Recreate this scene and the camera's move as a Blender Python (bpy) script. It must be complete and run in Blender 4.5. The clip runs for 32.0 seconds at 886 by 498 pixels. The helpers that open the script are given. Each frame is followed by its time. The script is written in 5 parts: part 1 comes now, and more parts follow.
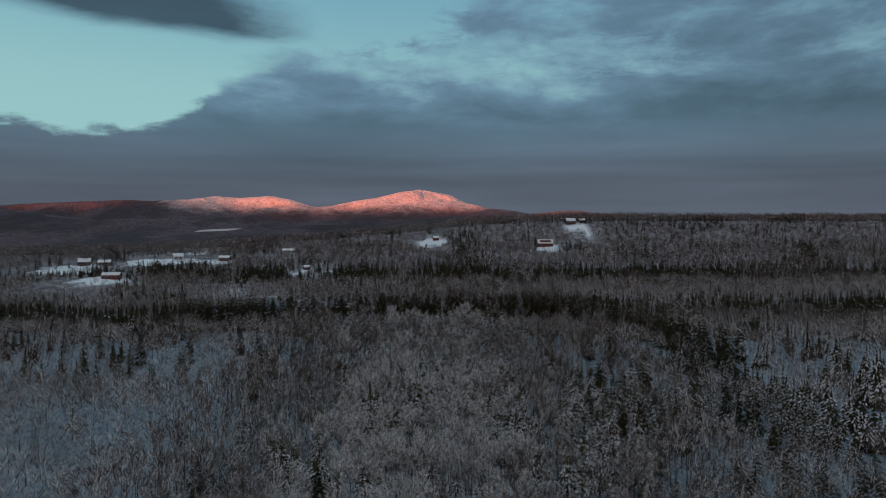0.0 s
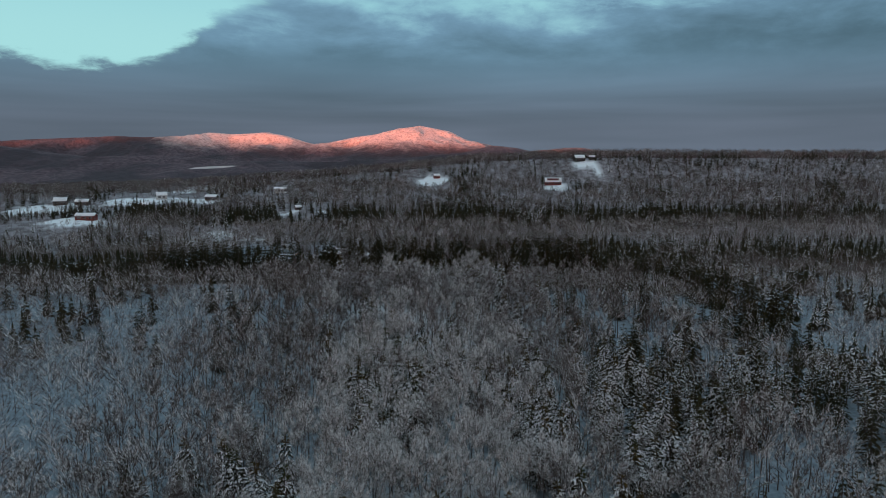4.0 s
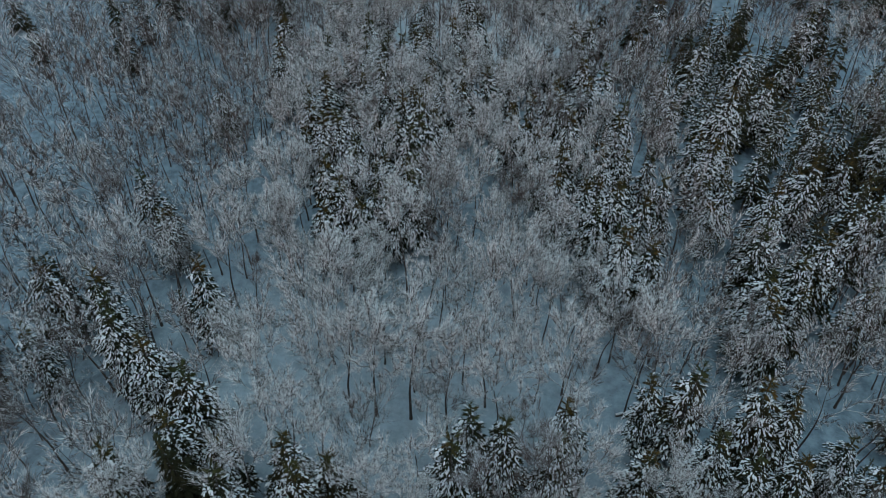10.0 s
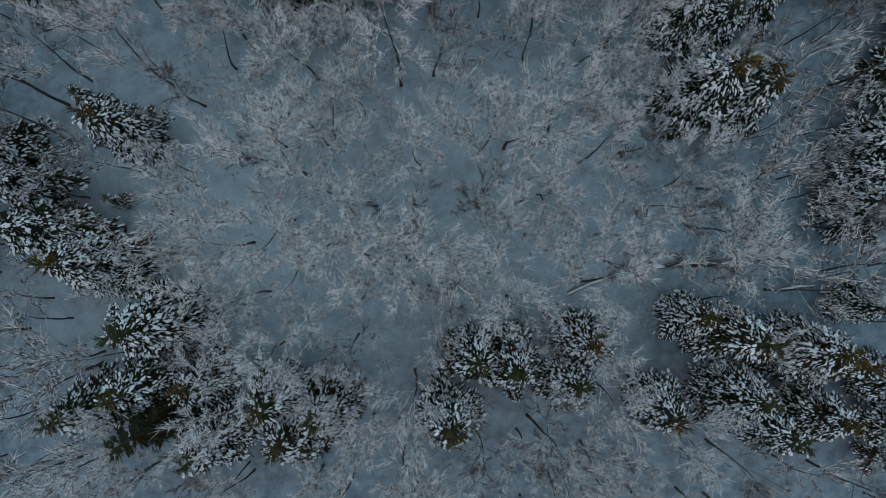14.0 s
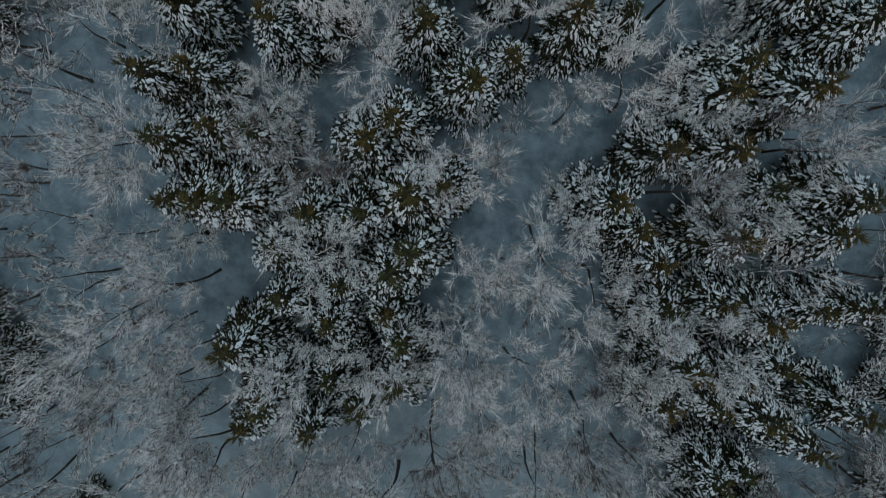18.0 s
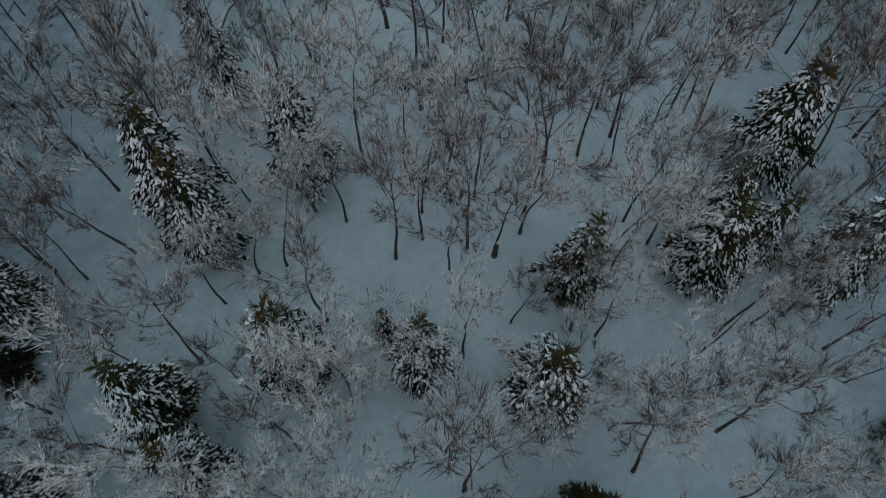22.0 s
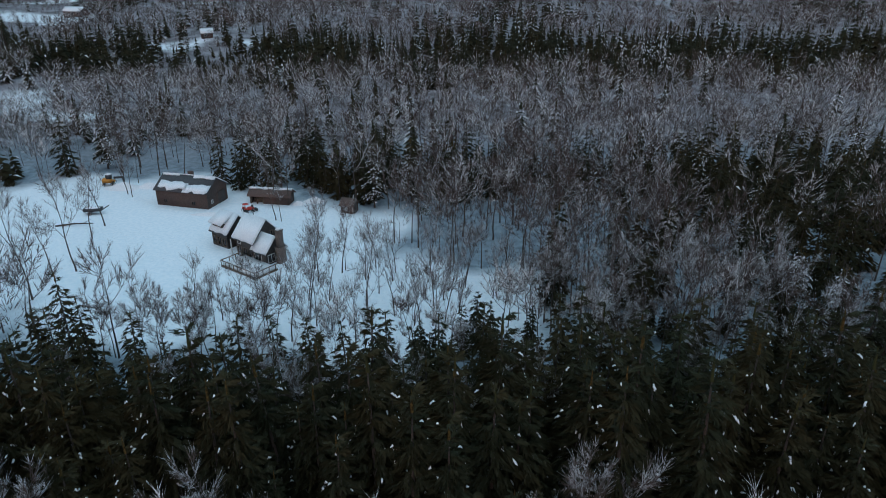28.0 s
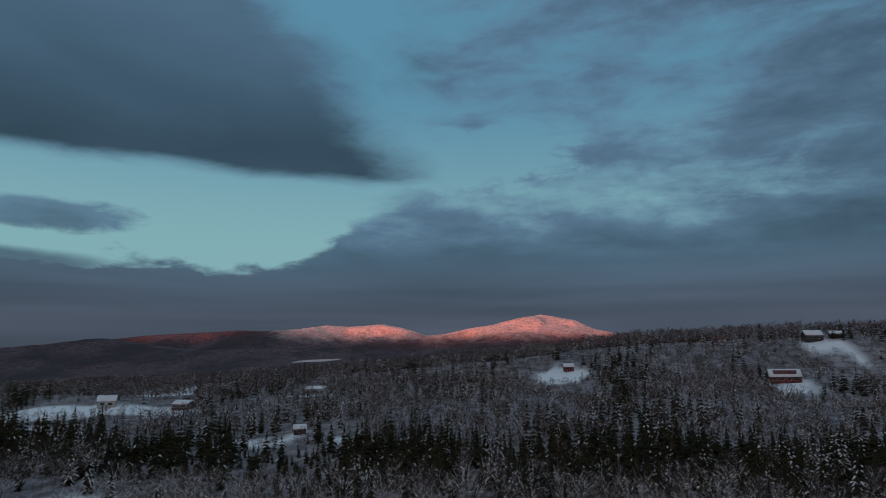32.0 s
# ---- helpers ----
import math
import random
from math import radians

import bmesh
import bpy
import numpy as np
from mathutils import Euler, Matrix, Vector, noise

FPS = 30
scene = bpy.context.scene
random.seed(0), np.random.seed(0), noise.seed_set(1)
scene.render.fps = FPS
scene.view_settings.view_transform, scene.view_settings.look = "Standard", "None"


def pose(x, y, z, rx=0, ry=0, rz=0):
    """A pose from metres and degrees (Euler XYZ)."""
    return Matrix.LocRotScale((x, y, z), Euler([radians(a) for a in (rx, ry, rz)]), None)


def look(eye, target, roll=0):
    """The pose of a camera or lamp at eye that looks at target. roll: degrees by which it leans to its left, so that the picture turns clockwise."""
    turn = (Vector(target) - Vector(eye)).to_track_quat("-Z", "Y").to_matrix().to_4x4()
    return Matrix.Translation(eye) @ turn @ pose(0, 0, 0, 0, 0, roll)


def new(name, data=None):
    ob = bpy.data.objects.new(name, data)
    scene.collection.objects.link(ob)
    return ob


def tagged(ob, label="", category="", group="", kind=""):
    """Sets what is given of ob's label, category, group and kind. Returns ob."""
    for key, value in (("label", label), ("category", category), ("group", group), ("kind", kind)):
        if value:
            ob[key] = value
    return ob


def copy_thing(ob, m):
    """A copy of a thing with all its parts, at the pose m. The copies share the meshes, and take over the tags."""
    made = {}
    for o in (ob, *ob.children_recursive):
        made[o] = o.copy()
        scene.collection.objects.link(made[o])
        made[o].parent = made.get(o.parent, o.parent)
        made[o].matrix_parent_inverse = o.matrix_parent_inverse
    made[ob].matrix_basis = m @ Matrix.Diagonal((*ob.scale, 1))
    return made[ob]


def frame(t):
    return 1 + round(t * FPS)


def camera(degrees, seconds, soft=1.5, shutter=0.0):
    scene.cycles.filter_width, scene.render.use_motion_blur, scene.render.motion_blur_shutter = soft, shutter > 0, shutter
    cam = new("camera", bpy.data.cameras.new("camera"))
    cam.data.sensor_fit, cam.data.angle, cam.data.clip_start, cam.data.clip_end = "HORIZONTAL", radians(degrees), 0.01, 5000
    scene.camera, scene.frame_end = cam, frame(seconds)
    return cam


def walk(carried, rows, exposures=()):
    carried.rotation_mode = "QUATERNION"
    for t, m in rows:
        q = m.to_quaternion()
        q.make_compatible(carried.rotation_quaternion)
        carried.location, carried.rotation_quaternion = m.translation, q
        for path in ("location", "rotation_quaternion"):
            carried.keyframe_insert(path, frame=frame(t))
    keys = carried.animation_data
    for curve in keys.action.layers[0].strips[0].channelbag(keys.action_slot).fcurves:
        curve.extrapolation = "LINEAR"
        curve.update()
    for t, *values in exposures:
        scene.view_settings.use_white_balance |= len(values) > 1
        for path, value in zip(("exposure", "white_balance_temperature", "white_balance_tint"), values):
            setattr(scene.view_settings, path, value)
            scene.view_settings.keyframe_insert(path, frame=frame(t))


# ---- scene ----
# The drone's flight: seconds, x, y, z, then yaw, pitch and roll in degrees.
PATH = [  # seconds, x, y, z, yaw, pitch, roll
    (0.0, 0.00, -0.00, 67.21, -0.000, -2.125, -0.084),
    (0.5, -0.44, 5.89, 66.79, -0.004, -4.133, -0.134),
    (1.0, -0.89, 11.72, 66.35, -0.021, -6.089, -0.169),
    (1.5, -1.24, 17.52, 66.12, -0.028, -7.138, -0.147),
    (2.0, -1.50, 23.28, 66.09, -0.045, -7.116, -0.066),
    (2.5, -1.69, 28.98, 66.13, -0.054, -7.119, -0.005),
    (4.5, -1.77, 52.34, 66.35, -0.000, -8.182, -0.013),
    (5.0, -1.94, 57.81, 66.10, -0.013, -9.481, 0.003),
    (5.5, -2.16, 63.30, 65.87, 0.001, -11.969, 0.061),
    (6.0, -2.33, 68.95, 65.69, -0.007, -14.981, 0.106),
    (6.5, -2.59, 74.73, 65.64, 0.007, -18.230, 0.102),
    (7.0, -2.91, 80.43, 65.46, -0.015, -21.417, 0.179),
    (7.5, -3.24, 85.99, 65.26, -0.092, -24.561, 0.322),
    (8.0, -3.44, 91.42, 64.91, -0.145, -27.561, 0.365),
    (8.5, -3.51, 97.06, 64.66, -0.096, -30.705, 0.465),
    (9.0, -3.50, 102.87, 64.51, -0.022, -33.987, 0.497),
    (9.5, -3.34, 108.77, 64.41, 0.177, -37.300, 0.424),
    (10.0, -3.10, 114.43, 64.18, 0.516, -40.363, 0.284),
    (10.5, -2.93, 120.08, 63.93, 0.804, -43.904, 0.114),
    (11.0, -2.91, 125.76, 63.81, 0.946, -48.962, 0.069),
    (11.5, -2.95, 131.50, 63.70, 1.139, -54.110, 0.046),
    (12.0, -3.05, 137.41, 63.66, 1.454, -59.373, -0.057),
    (12.5, -3.20, 143.64, 63.73, 1.700, -65.372, -0.076),
    (13.0, -3.42, 150.10, 63.70, 1.935, -73.369, -0.072),
    (13.5, -3.62, 156.63, 63.62, 2.191, -81.876, -0.055),
    (15.5, -4.50, 182.79, 62.72, 1.271, -97.974, -0.034),
    (16.0, -4.64, 188.72, 62.00, 1.439, -98.136, -0.023),
    (16.5, -4.83, 194.51, 61.24, 1.607, -98.147, -0.015),
    (17.0, -5.02, 200.13, 60.43, 1.799, -97.992, -0.014),
    (17.5, -5.22, 205.59, 59.58, 2.032, -97.644, -0.014),
    (18.0, -5.47, 211.21, 58.78, 2.063, -96.014, -0.004),
    (18.5, -5.67, 216.88, 58.22, 2.343, -92.501, 0.012),
    (19.0, -5.90, 222.54, 57.60, 2.438, -88.939, 0.009),
    (19.5, -6.12, 227.92, 56.95, 2.415, -85.012, 0.018),
    (20.0, -6.24, 232.93, 56.15, 2.078, -80.558, 0.001),
    (20.5, -6.39, 237.85, 55.47, 2.020, -75.778, -0.014),
    (21.0, -6.60, 243.00, 54.87, 1.819, -71.691, -0.019),
    (21.5, -6.75, 247.97, 54.35, 1.777, -67.445, 0.054),
    (22.0, -6.87, 252.88, 53.91, 1.789, -63.049, 0.063),
    (22.5, -7.02, 258.10, 53.46, 1.848, -58.620, -0.017),
    (23.0, -7.21, 263.63, 53.27, 1.924, -54.844, -0.121),
    (23.5, -7.48, 269.07, 53.35, 1.834, -51.738, -0.089),
    (24.0, -7.86, 274.59, 53.58, 1.403, -48.235, 0.039),
    (24.5, -8.26, 280.48, 53.79, 1.149, -44.888, -0.006),
    (25.0, -8.44, 286.58, 54.11, 1.025, -41.826, 0.048),
    (25.5, -8.70, 292.69, 54.44, 0.910, -38.651, 0.144),
    (26.0, -8.87, 298.99, 54.70, 0.839, -35.653, 0.172),
    (26.5, -8.94, 305.15, 54.69, 0.981, -32.335, 0.077),
    (28.5, -8.91, 330.12, 57.90, 1.258, -20.379, -0.032),
    (29.0, -8.82, 336.54, 57.83, 1.358, -16.360, -0.043),
    (29.5, -8.82, 342.73, 57.69, 1.389, -11.968, -0.031),
    (30.0, -8.98, 348.69, 57.66, 1.433, -6.058, -0.131),
    (30.5, -9.27, 354.64, 57.79, 1.413, 2.344, -0.290),
    (31.0, -9.70, 360.61, 57.92, 3.356, 9.338, -0.405),
    (31.5, -10.29, 366.51, 57.96, 4.410, 9.346, -0.406),
    (32.0, -11.00, 372.36, 57.94, 10.548, 9.370, -0.464),
]


def flight(x, y, z, yaw, pitch, roll):
    return pose(x, y, z, 0, 0, yaw) @ pose(0, 0, 0, 90 + pitch) @ pose(0, 0, 0, 0, 0, roll)


cam = camera(68.46, 32.0, soft=0.6, shutter=0.15)
walk(cam, [(row[0], flight(*row[1:])) for row in PATH],
     exposures=[(0, -0.54, 6350, 6), (1, -0.42, 6300, 5), (2, -0.18, 6200, 3), (4.5, -0.13, 6200, 2), (6, 0.18, 6150, -3), (7, 0.38, 5900, -5), (9, 0.56, 5900, -4), (13, 0.30, 5900, 1), (16, 0.22, 6450, 5), (18, 0.18, 6450, 2), (20, 0.30, 6000, 2),
                (22, 0.05, 6300, 2), (24, 0.0, 6450, 2), (26, 0.48, 5700, 0), (28.5, 0.17, 5750, 3), (29.5, -0.08, 5950, 6), (30.5, -0.56, 6050, 6), (31, -0.86, 6000, 7), (32, -0.95, 5950, 7)])

# ---------------------------------------------------------------- light
SUN_AZ, SUN_EL = radians(-160), radians(2.3)   # where the sun stands, from +y towards +x
sun_dir = Vector((math.sin(SUN_AZ) * math.cos(SUN_EL), math.cos(SUN_AZ) * math.cos(SUN_EL), math.sin(SUN_EL)))
sun = new("sun", bpy.data.lights.new("sun", "SUN"))
sun.data.energy, sun.data.angle, sun.data.color = 12.0, radians(1.2), (1.0, 0.205, 0.098)
sun.matrix_world = look(sun_dir * 100, (0, 0, 0))


class Nodes:
    """A small writer of node trees: each call makes one node, and links or sets its inputs."""

    def __init__(self, tree):
        self.tree = tree
        tree.nodes.clear()

    def make(self, kind, links=None, operation=None, clamp=False, smooth=False, colours=False):
        node = self.tree.nodes.new(kind)
        if operation:
            node.operation = operation
        if clamp:
            node.use_clamp = True
        if smooth:
            node.interpolation_type = "SMOOTHSTEP"
        if colours:
            node.data_type = "RGBA"
        for key, value in (links or {}).items():
            if isinstance(value, bpy.types.NodeSocket):
                self.tree.links.new(value, node.inputs[key])
            else:
                node.inputs[key].default_value = value
        return node

    def math(self, op, a, b=0.0, c=0.0, clamp=False):
        return self.make("ShaderNodeMath", {0: a, 1: b, 2: c}, operation=op, clamp=clamp).outputs[0]

    def noise(self, vector, scale, detail=3.0, rough=0.55, distortion=0.0):
        return self.make("ShaderNodeTexNoise", {"Vector": vector, "Scale": scale, "Detail": detail, "Roughness": rough, "Distortion": distortion}).outputs[0]

    def ramp(self, value, low, high, out_low=0.0, out_high=1.0):
        return self.make("ShaderNodeMapRange", {0: value, 1: low, 2: high, 3: out_low, 4: out_high}, smooth=True).outputs[0]

    def mix(self, fac, a, b):
        node = self.make("ShaderNodeMix", {0: fac}, colours=True)
        for key, value in ((6, a), (7, b)):
            if isinstance(value, bpy.types.NodeSocket):
                self.tree.links.new(value, node.inputs[key])
            else:
                node.inputs[key].default_value = (*value, 1)
        return node.outputs[2]

    def bump(self, height, strength, distance):
        return self.make("ShaderNodeBump", {"Height": height, "Strength": strength, "Distance": distance}).outputs[0]


def build_sky():
    """Evening sky: a clear band under torn cloud banks, and a grey deck low over the mountains."""
    world = bpy.data.worlds.new("evening_sky")
    scene.world = world
    world.use_nodes = True
    n = Nodes(world.node_tree)
    where = n.make("ShaderNodeTexCoord").outputs["Generated"]
    xyz = n.make("ShaderNodeSeparateXYZ", {0: where})
    x, y, z = xyz.outputs
    air = n.make("ShaderNodeTexSky")
    air.sky_type, air.sun_disc, air.sun_elevation, air.sun_rotation, air.altitude = "NISHITA", False, SUN_EL, SUN_AZ, 500.0
    sky = air.outputs[0]
    up = n.math("MAXIMUM", z, 0.0)
    azimuth = n.math("ARCTAN2", x, y)
    tall = n.math("ARCSINE", up)

    def field(wide, high, seed, detail, rough, warp=0.3):
        """Noise over the sky dome, about 0, stretched along the horizon."""
        at = n.make("ShaderNodeCombineXYZ", {0: n.math("MULTIPLY", azimuth, wide), 1: n.math("MULTIPLY", tall, high), 2: seed}).outputs[0]
        return n.math("SUBTRACT", n.noise(at, 1.0, detail, rough, warp), 0.5)

    def lens(a, e, wide, high, torn):
        """A mask of one cloud, 1 inside, with torn edges."""
        r = n.math("ADD", n.math("POWER", n.math("DIVIDE", n.math("SUBTRACT", azimuth, a), wide), 2.0), n.math("POWER", n.math("DIVIDE", n.math("SUBTRACT", tall, e), high), 2.0))
        return n.ramp(n.math("MULTIPLY_ADD", fine, torn, r), 1.35, 0.35)

    big, mid, fine = field(3.0, 8.0, 2.3, 4.0, 0.5), field(6.0, 17.0, 7.1, 6.0, 0.58), field(17.0, 46.0, 4.4, 6.0, 0.62)
    sheet_soft = field(1.6, 22.0, 9.0, 3.0, 0.5)
    # the dark bank with its level foot and slanting end
    foot = n.math("SUBTRACT", n.math("MULTIPLY_ADD", mid, 0.03, tall), n.ramp(azimuth, -0.62, -0.27, 0.268, 0.258))
    end = n.math("SUBTRACT", n.math("MULTIPLY_ADD", big, 0.20, n.math("MULTIPLY_ADD", fine, 0.08, -0.195)), n.math("MULTIPLY_ADD", n.math("MAXIMUM", n.math("SUBTRACT", tall, 0.27), 0.0), 0.95, azimuth))
    bank = n.math("MULTIPLY", n.ramp(foot, -0.006, 0.020), n.ramp(end, -0.06, 0.12))
    # the clear gap below it, closed by a torn slope of cloud
    slope = n.math("SUBTRACT", tall, n.ramp(azimuth, -0.46, -0.16, 0.126, 0.262))
    gap = n.math("MULTIPLY", n.ramp(n.math("ADD", slope, n.math("MULTIPLY_ADD", mid, 0.10, n.math("MULTIPLY", fine, 0.05))), -0.004, 0.018), n.ramp(n.math("MULTIPLY_ADD", mid, 0.25, azimuth), -0.12, -0.30))
    patch = n.math("MAXIMUM", lens(-0.15, 0.30, 0.17, 0.050, 2.6), n.math("MULTIPLY", lens(0.22, 0.245, 0.14, 0.03, 2.0), 0.5))
    # broken cloud everywhere else, thicker low down and towards the dark side
    bias = n.math("ADD", n.ramp(tall, 0.24, 0.12, 0.0, 0.45), n.ramp(azimuth, 0.0, 0.55, 0.0, 0.16))
    cover = n.math("ADD", n.math("ADD", n.math("MULTIPLY", big, 0.7), n.math("MULTIPLY", mid, 0.8)), n.math("MULTIPLY_ADD", fine, 0.30, n.math("ADD", bias, n.math("MULTIPLY", patch, -0.22))))
    broken = n.math("MULTIPLY", n.ramp(cover, -0.22, 0.16, 0.10, 1.0), n.math("SUBTRACT", 1.0, gap))
    mask = n.math("MAXIMUM", n.math("MAXIMUM", bank, broken), n.math("MULTIPLY", n.math("MAXIMUM", lens(-0.745, 0.190, 0.115, 0.022, 2.4), lens(-0.84, 0.126, 0.19, 0.020, 0.4)), 0.9))
    clear = n.mix(n.ramp(tall, 0.14, 0.42), (0.51, 0.87, 0.89), (0.24, 0.56, 0.76))
    lit = n.mix(0.9, n.make("ShaderNodeVectorMath", {0: sky, 1: (0.05, 0.05, 0.05)}, operation="MULTIPLY").outputs[0], clear)
    grey = n.mix(n.ramp(tall, 0.04, 0.17), (0.118, 0.126, 0.176), (0.090, 0.150, 0.215))
    dark_bank = n.math("ADD", n.ramp(tall, 0.27, 0.50, 0.66, 1.6), n.math("MULTIPLY", big, 0.9))
    loose = n.math("SUBTRACT", n.ramp(cover, -0.10, 0.50, 2.5, 1.15), n.ramp(azimuth, 0.1, 0.6, 0.0, 0.35))
    low = n.math("MULTIPLY_ADD", sheet_soft, 1.3, n.ramp(tall, 0.075, 0.15, 1.02, 1.45))
    shade = n.math("MULTIPLY_ADD", bank, n.math("SUBTRACT", dark_bank, loose), loose)
    deck = n.ramp(n.math("MULTIPLY_ADD", mid, 0.08, tall), 0.18, 0.11)
    shade = n.math("MULTIPLY_ADD", deck, n.math("SUBTRACT", low, shade), shade)
    cloud = n.make("ShaderNodeVectorMath", {0: grey, "Scale": shade}, operation="SCALE").outputs[0]
    front = n.mix(n.math("MULTIPLY", mask, 0.95), lit, cloud)
    # thin bright cloud overhead, and the afterglow round the setting sun behind the flight
    above = n.mix(n.ramp(tall, 0.55, 1.0), front, (0.62, 0.74, 0.84))
    toward = n.math("ADD", n.math("MULTIPLY", x, math.sin(SUN_AZ)), n.math("MULTIPLY", y, math.cos(SUN_AZ)))
    dusk = n.math("MULTIPLY", n.ramp(toward, 0.1, 0.95), n.ramp(tall, 0.9, 0.05))
    colour = n.mix(dusk, above, (1.20, 0.70, 0.58))
    back = n.make("ShaderNodeBackground", {"Color": colour, "Strength": 1.0})
    n.make("ShaderNodeOutputWorld", {0: back.outputs[0]})


build_sky()
# ---------------------------------------------------------------- materials


def material(name, write):
    mat = bpy.data.materials.new(name)
    mat.use_nodes = True
    n = Nodes(mat.node_tree)
    place = n.make("ShaderNodeNewGeometry")
    inputs = write(n, place.outputs["Position"], n.make("ShaderNodeSeparateXYZ", {0: place.outputs["Normal"]}).outputs[2], place)
    shader = n.make("ShaderNodeBsdfPrincipled", inputs)
    n.make("ShaderNodeOutputMaterial", {0: shader.outputs[0]})
    return mat


def snow_ground(n, p, nz, place):
    big, small = n.noise(p, 0.05, 4.0), n.noise(p, 1.3, 5.0, 0.6)
    colour = n.mix(n.ramp(small, 0.35, 0.65), (0.75, 0.82, 0.86), (0.85, 0.89, 0.91))
    y = n.make("ShaderNodeSeparateXYZ", {0: p}).outputs[1]
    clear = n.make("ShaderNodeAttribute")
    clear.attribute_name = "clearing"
    # tree shade is put into this darker floor colour, mottled with needles, twigs, bark
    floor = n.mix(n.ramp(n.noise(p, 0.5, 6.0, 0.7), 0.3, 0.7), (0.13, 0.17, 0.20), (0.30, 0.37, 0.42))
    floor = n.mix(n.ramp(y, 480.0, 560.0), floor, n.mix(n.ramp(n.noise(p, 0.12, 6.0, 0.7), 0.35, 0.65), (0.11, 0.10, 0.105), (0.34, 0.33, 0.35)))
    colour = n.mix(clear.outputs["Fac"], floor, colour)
    litter = n.math("MULTIPLY", n.ramp(n.noise(p, 3.1, 4.0, 0.7), 0.58, 0.72), n.ramp(big, 0.40, 0.62))
    colour = n.mix(n.math("MULTIPLY", litter, 0.5), colour, (0.16, 0.13, 0.11))
    woods = n.ramp(y, 1040.0, 1250.0)
    tall = n.noise(p, 0.02, 6.0, 0.7)
    forest = n.mix(n.ramp(tall, 0.35, 0.7), (0.045, 0.032, 0.034), (0.17, 0.125, 0.13))
    forest = n.mix(n.ramp(n.noise(p, 0.0035, 3.0), 0.66, 0.70), forest, (0.6, 0.66, 0.7))
    return {"Base Color": n.mix(woods, colour, forest), "Roughness": 0.85, "Normal": n.bump(n.math("ADD", n.noise(p, 0.6, 4.0), n.math("MULTIPLY", small, 0.3)), 0.3, 0.2)}


def mountain(n, p, nz, place):
    x, y, z = n.make("ShaderNodeSeparateXYZ", {0: p}).outputs
    grain, fine = n.noise(p, 0.012, 6.0, 0.68), n.noise(p, 0.06, 5.0, 0.7)
    line = n.math("ADD", z, n.math("MULTIPLY", n.math("SUBTRACT", grain, 0.5), 120.0))
    line = n.math("SUBTRACT", line, n.ramp(x, -1500.0, -2100.0, -20.0, 90.0))
    cover = n.math("MULTIPLY", n.ramp(line, 145.0, 245.0), n.ramp(fine, 0.34, 0.56, 0.52, 1.0))
    wood = n.mix(n.ramp(fine, 0.35, 0.65), (0.058, 0.040, 0.050), (0.155, 0.108, 0.126))
    wood = n.mix(n.ramp(n.noise(p, 0.0032, 4.0, 0.6), 0.42, 0.58), wood, (0.050, 0.038, 0.048))
    # a snowy field in the valley under the range
    field = n.math("ADD", n.math("POWER", n.math("DIVIDE", n.math("ADD", x, 1010.0), 95.0), 2.0), n.math("POWER", n.math("DIVIDE", n.math("SUBTRACT", z, n.math("MULTIPLY_ADD", x, 0.05, 96.0)), 5.0), 2.0))
    cover = n.math("MAXIMUM", cover, n.math("MULTIPLY", n.ramp(n.math("MULTIPLY_ADD", fine, 1.6, field), 2.0, 1.4), n.ramp(y, 3300.0, 3250.0)))
    return {"Base Color": n.mix(cover, wood, (0.66, 0.60, 0.58)), "Roughness": 0.9, "Normal": n.bump(n.math("ADD", grain, n.math("MULTIPLY", fine, 0.5)), 1.0, 26.0)}


def bark(n, p, nz, place):
    grain = n.noise(p, 6.0, 3.0, 0.6)
    base = n.mix(grain, (0.045, 0.036, 0.031), (0.15, 0.125, 0.11))
    return {"Base Color": base, "Roughness": 0.9, "Specular IOR Level": 0.1}


def twigs(n, p, nz, place):
    hue = n.noise(p, 0.05, 2.0)
    grain = n.noise(p, 2.2, 3.0, 0.6)
    base = n.mix(hue, (0.050, 0.039, 0.035), (0.125, 0.095, 0.082))
    snow = n.math("MULTIPLY", n.ramp(nz, 0.05, 0.5), n.ramp(grain, 0.30, 0.58))
    return {"Base Color": n.mix(snow, base, (0.86, 0.82, 0.80)), "Roughness": 0.9, "Specular IOR Level": 0.1}


def brown_twigs(n, p, nz, place):
    hue, grain = n.noise(p, 0.03, 2.0), n.noise(p, 0.8, 4.0, 0.6)
    base = n.mix(hue, (0.060, 0.046, 0.042), (0.150, 0.115, 0.100))
    snow = n.math("MULTIPLY", n.ramp(nz, 0.2, 0.6), n.ramp(grain, 0.42, 0.60))
    return {"Base Color": n.mix(n.math("MULTIPLY", snow, 0.75), base, (0.80, 0.80, 0.81)), "Roughness": 0.9, "Specular IOR Level": 0.1}


def needles(n, p, nz, place):
    grain, hue = n.noise(p, 3.5, 4.0, 0.7), n.noise(p, 0.09, 2.0)
    base = n.mix(grain, (0.011, 0.014, 0.009), (0.050, 0.050, 0.025))
    base = n.mix(n.math("MULTIPLY", n.ramp(hue, 0.38, 0.62), 0.75), base, (0.048, 0.037, 0.016))
    dust = n.math("MULTIPLY", n.ramp(nz, 0.45, 0.9), n.ramp(n.noise(p, 5.0, 3.0, 0.7), 0.56, 0.68))
    return {"Base Color": n.mix(n.math("MULTIPLY", dust, 0.07), base, (0.62, 0.66, 0.70)), "Roughness": 0.9, "Specular IOR Level": 0.08}


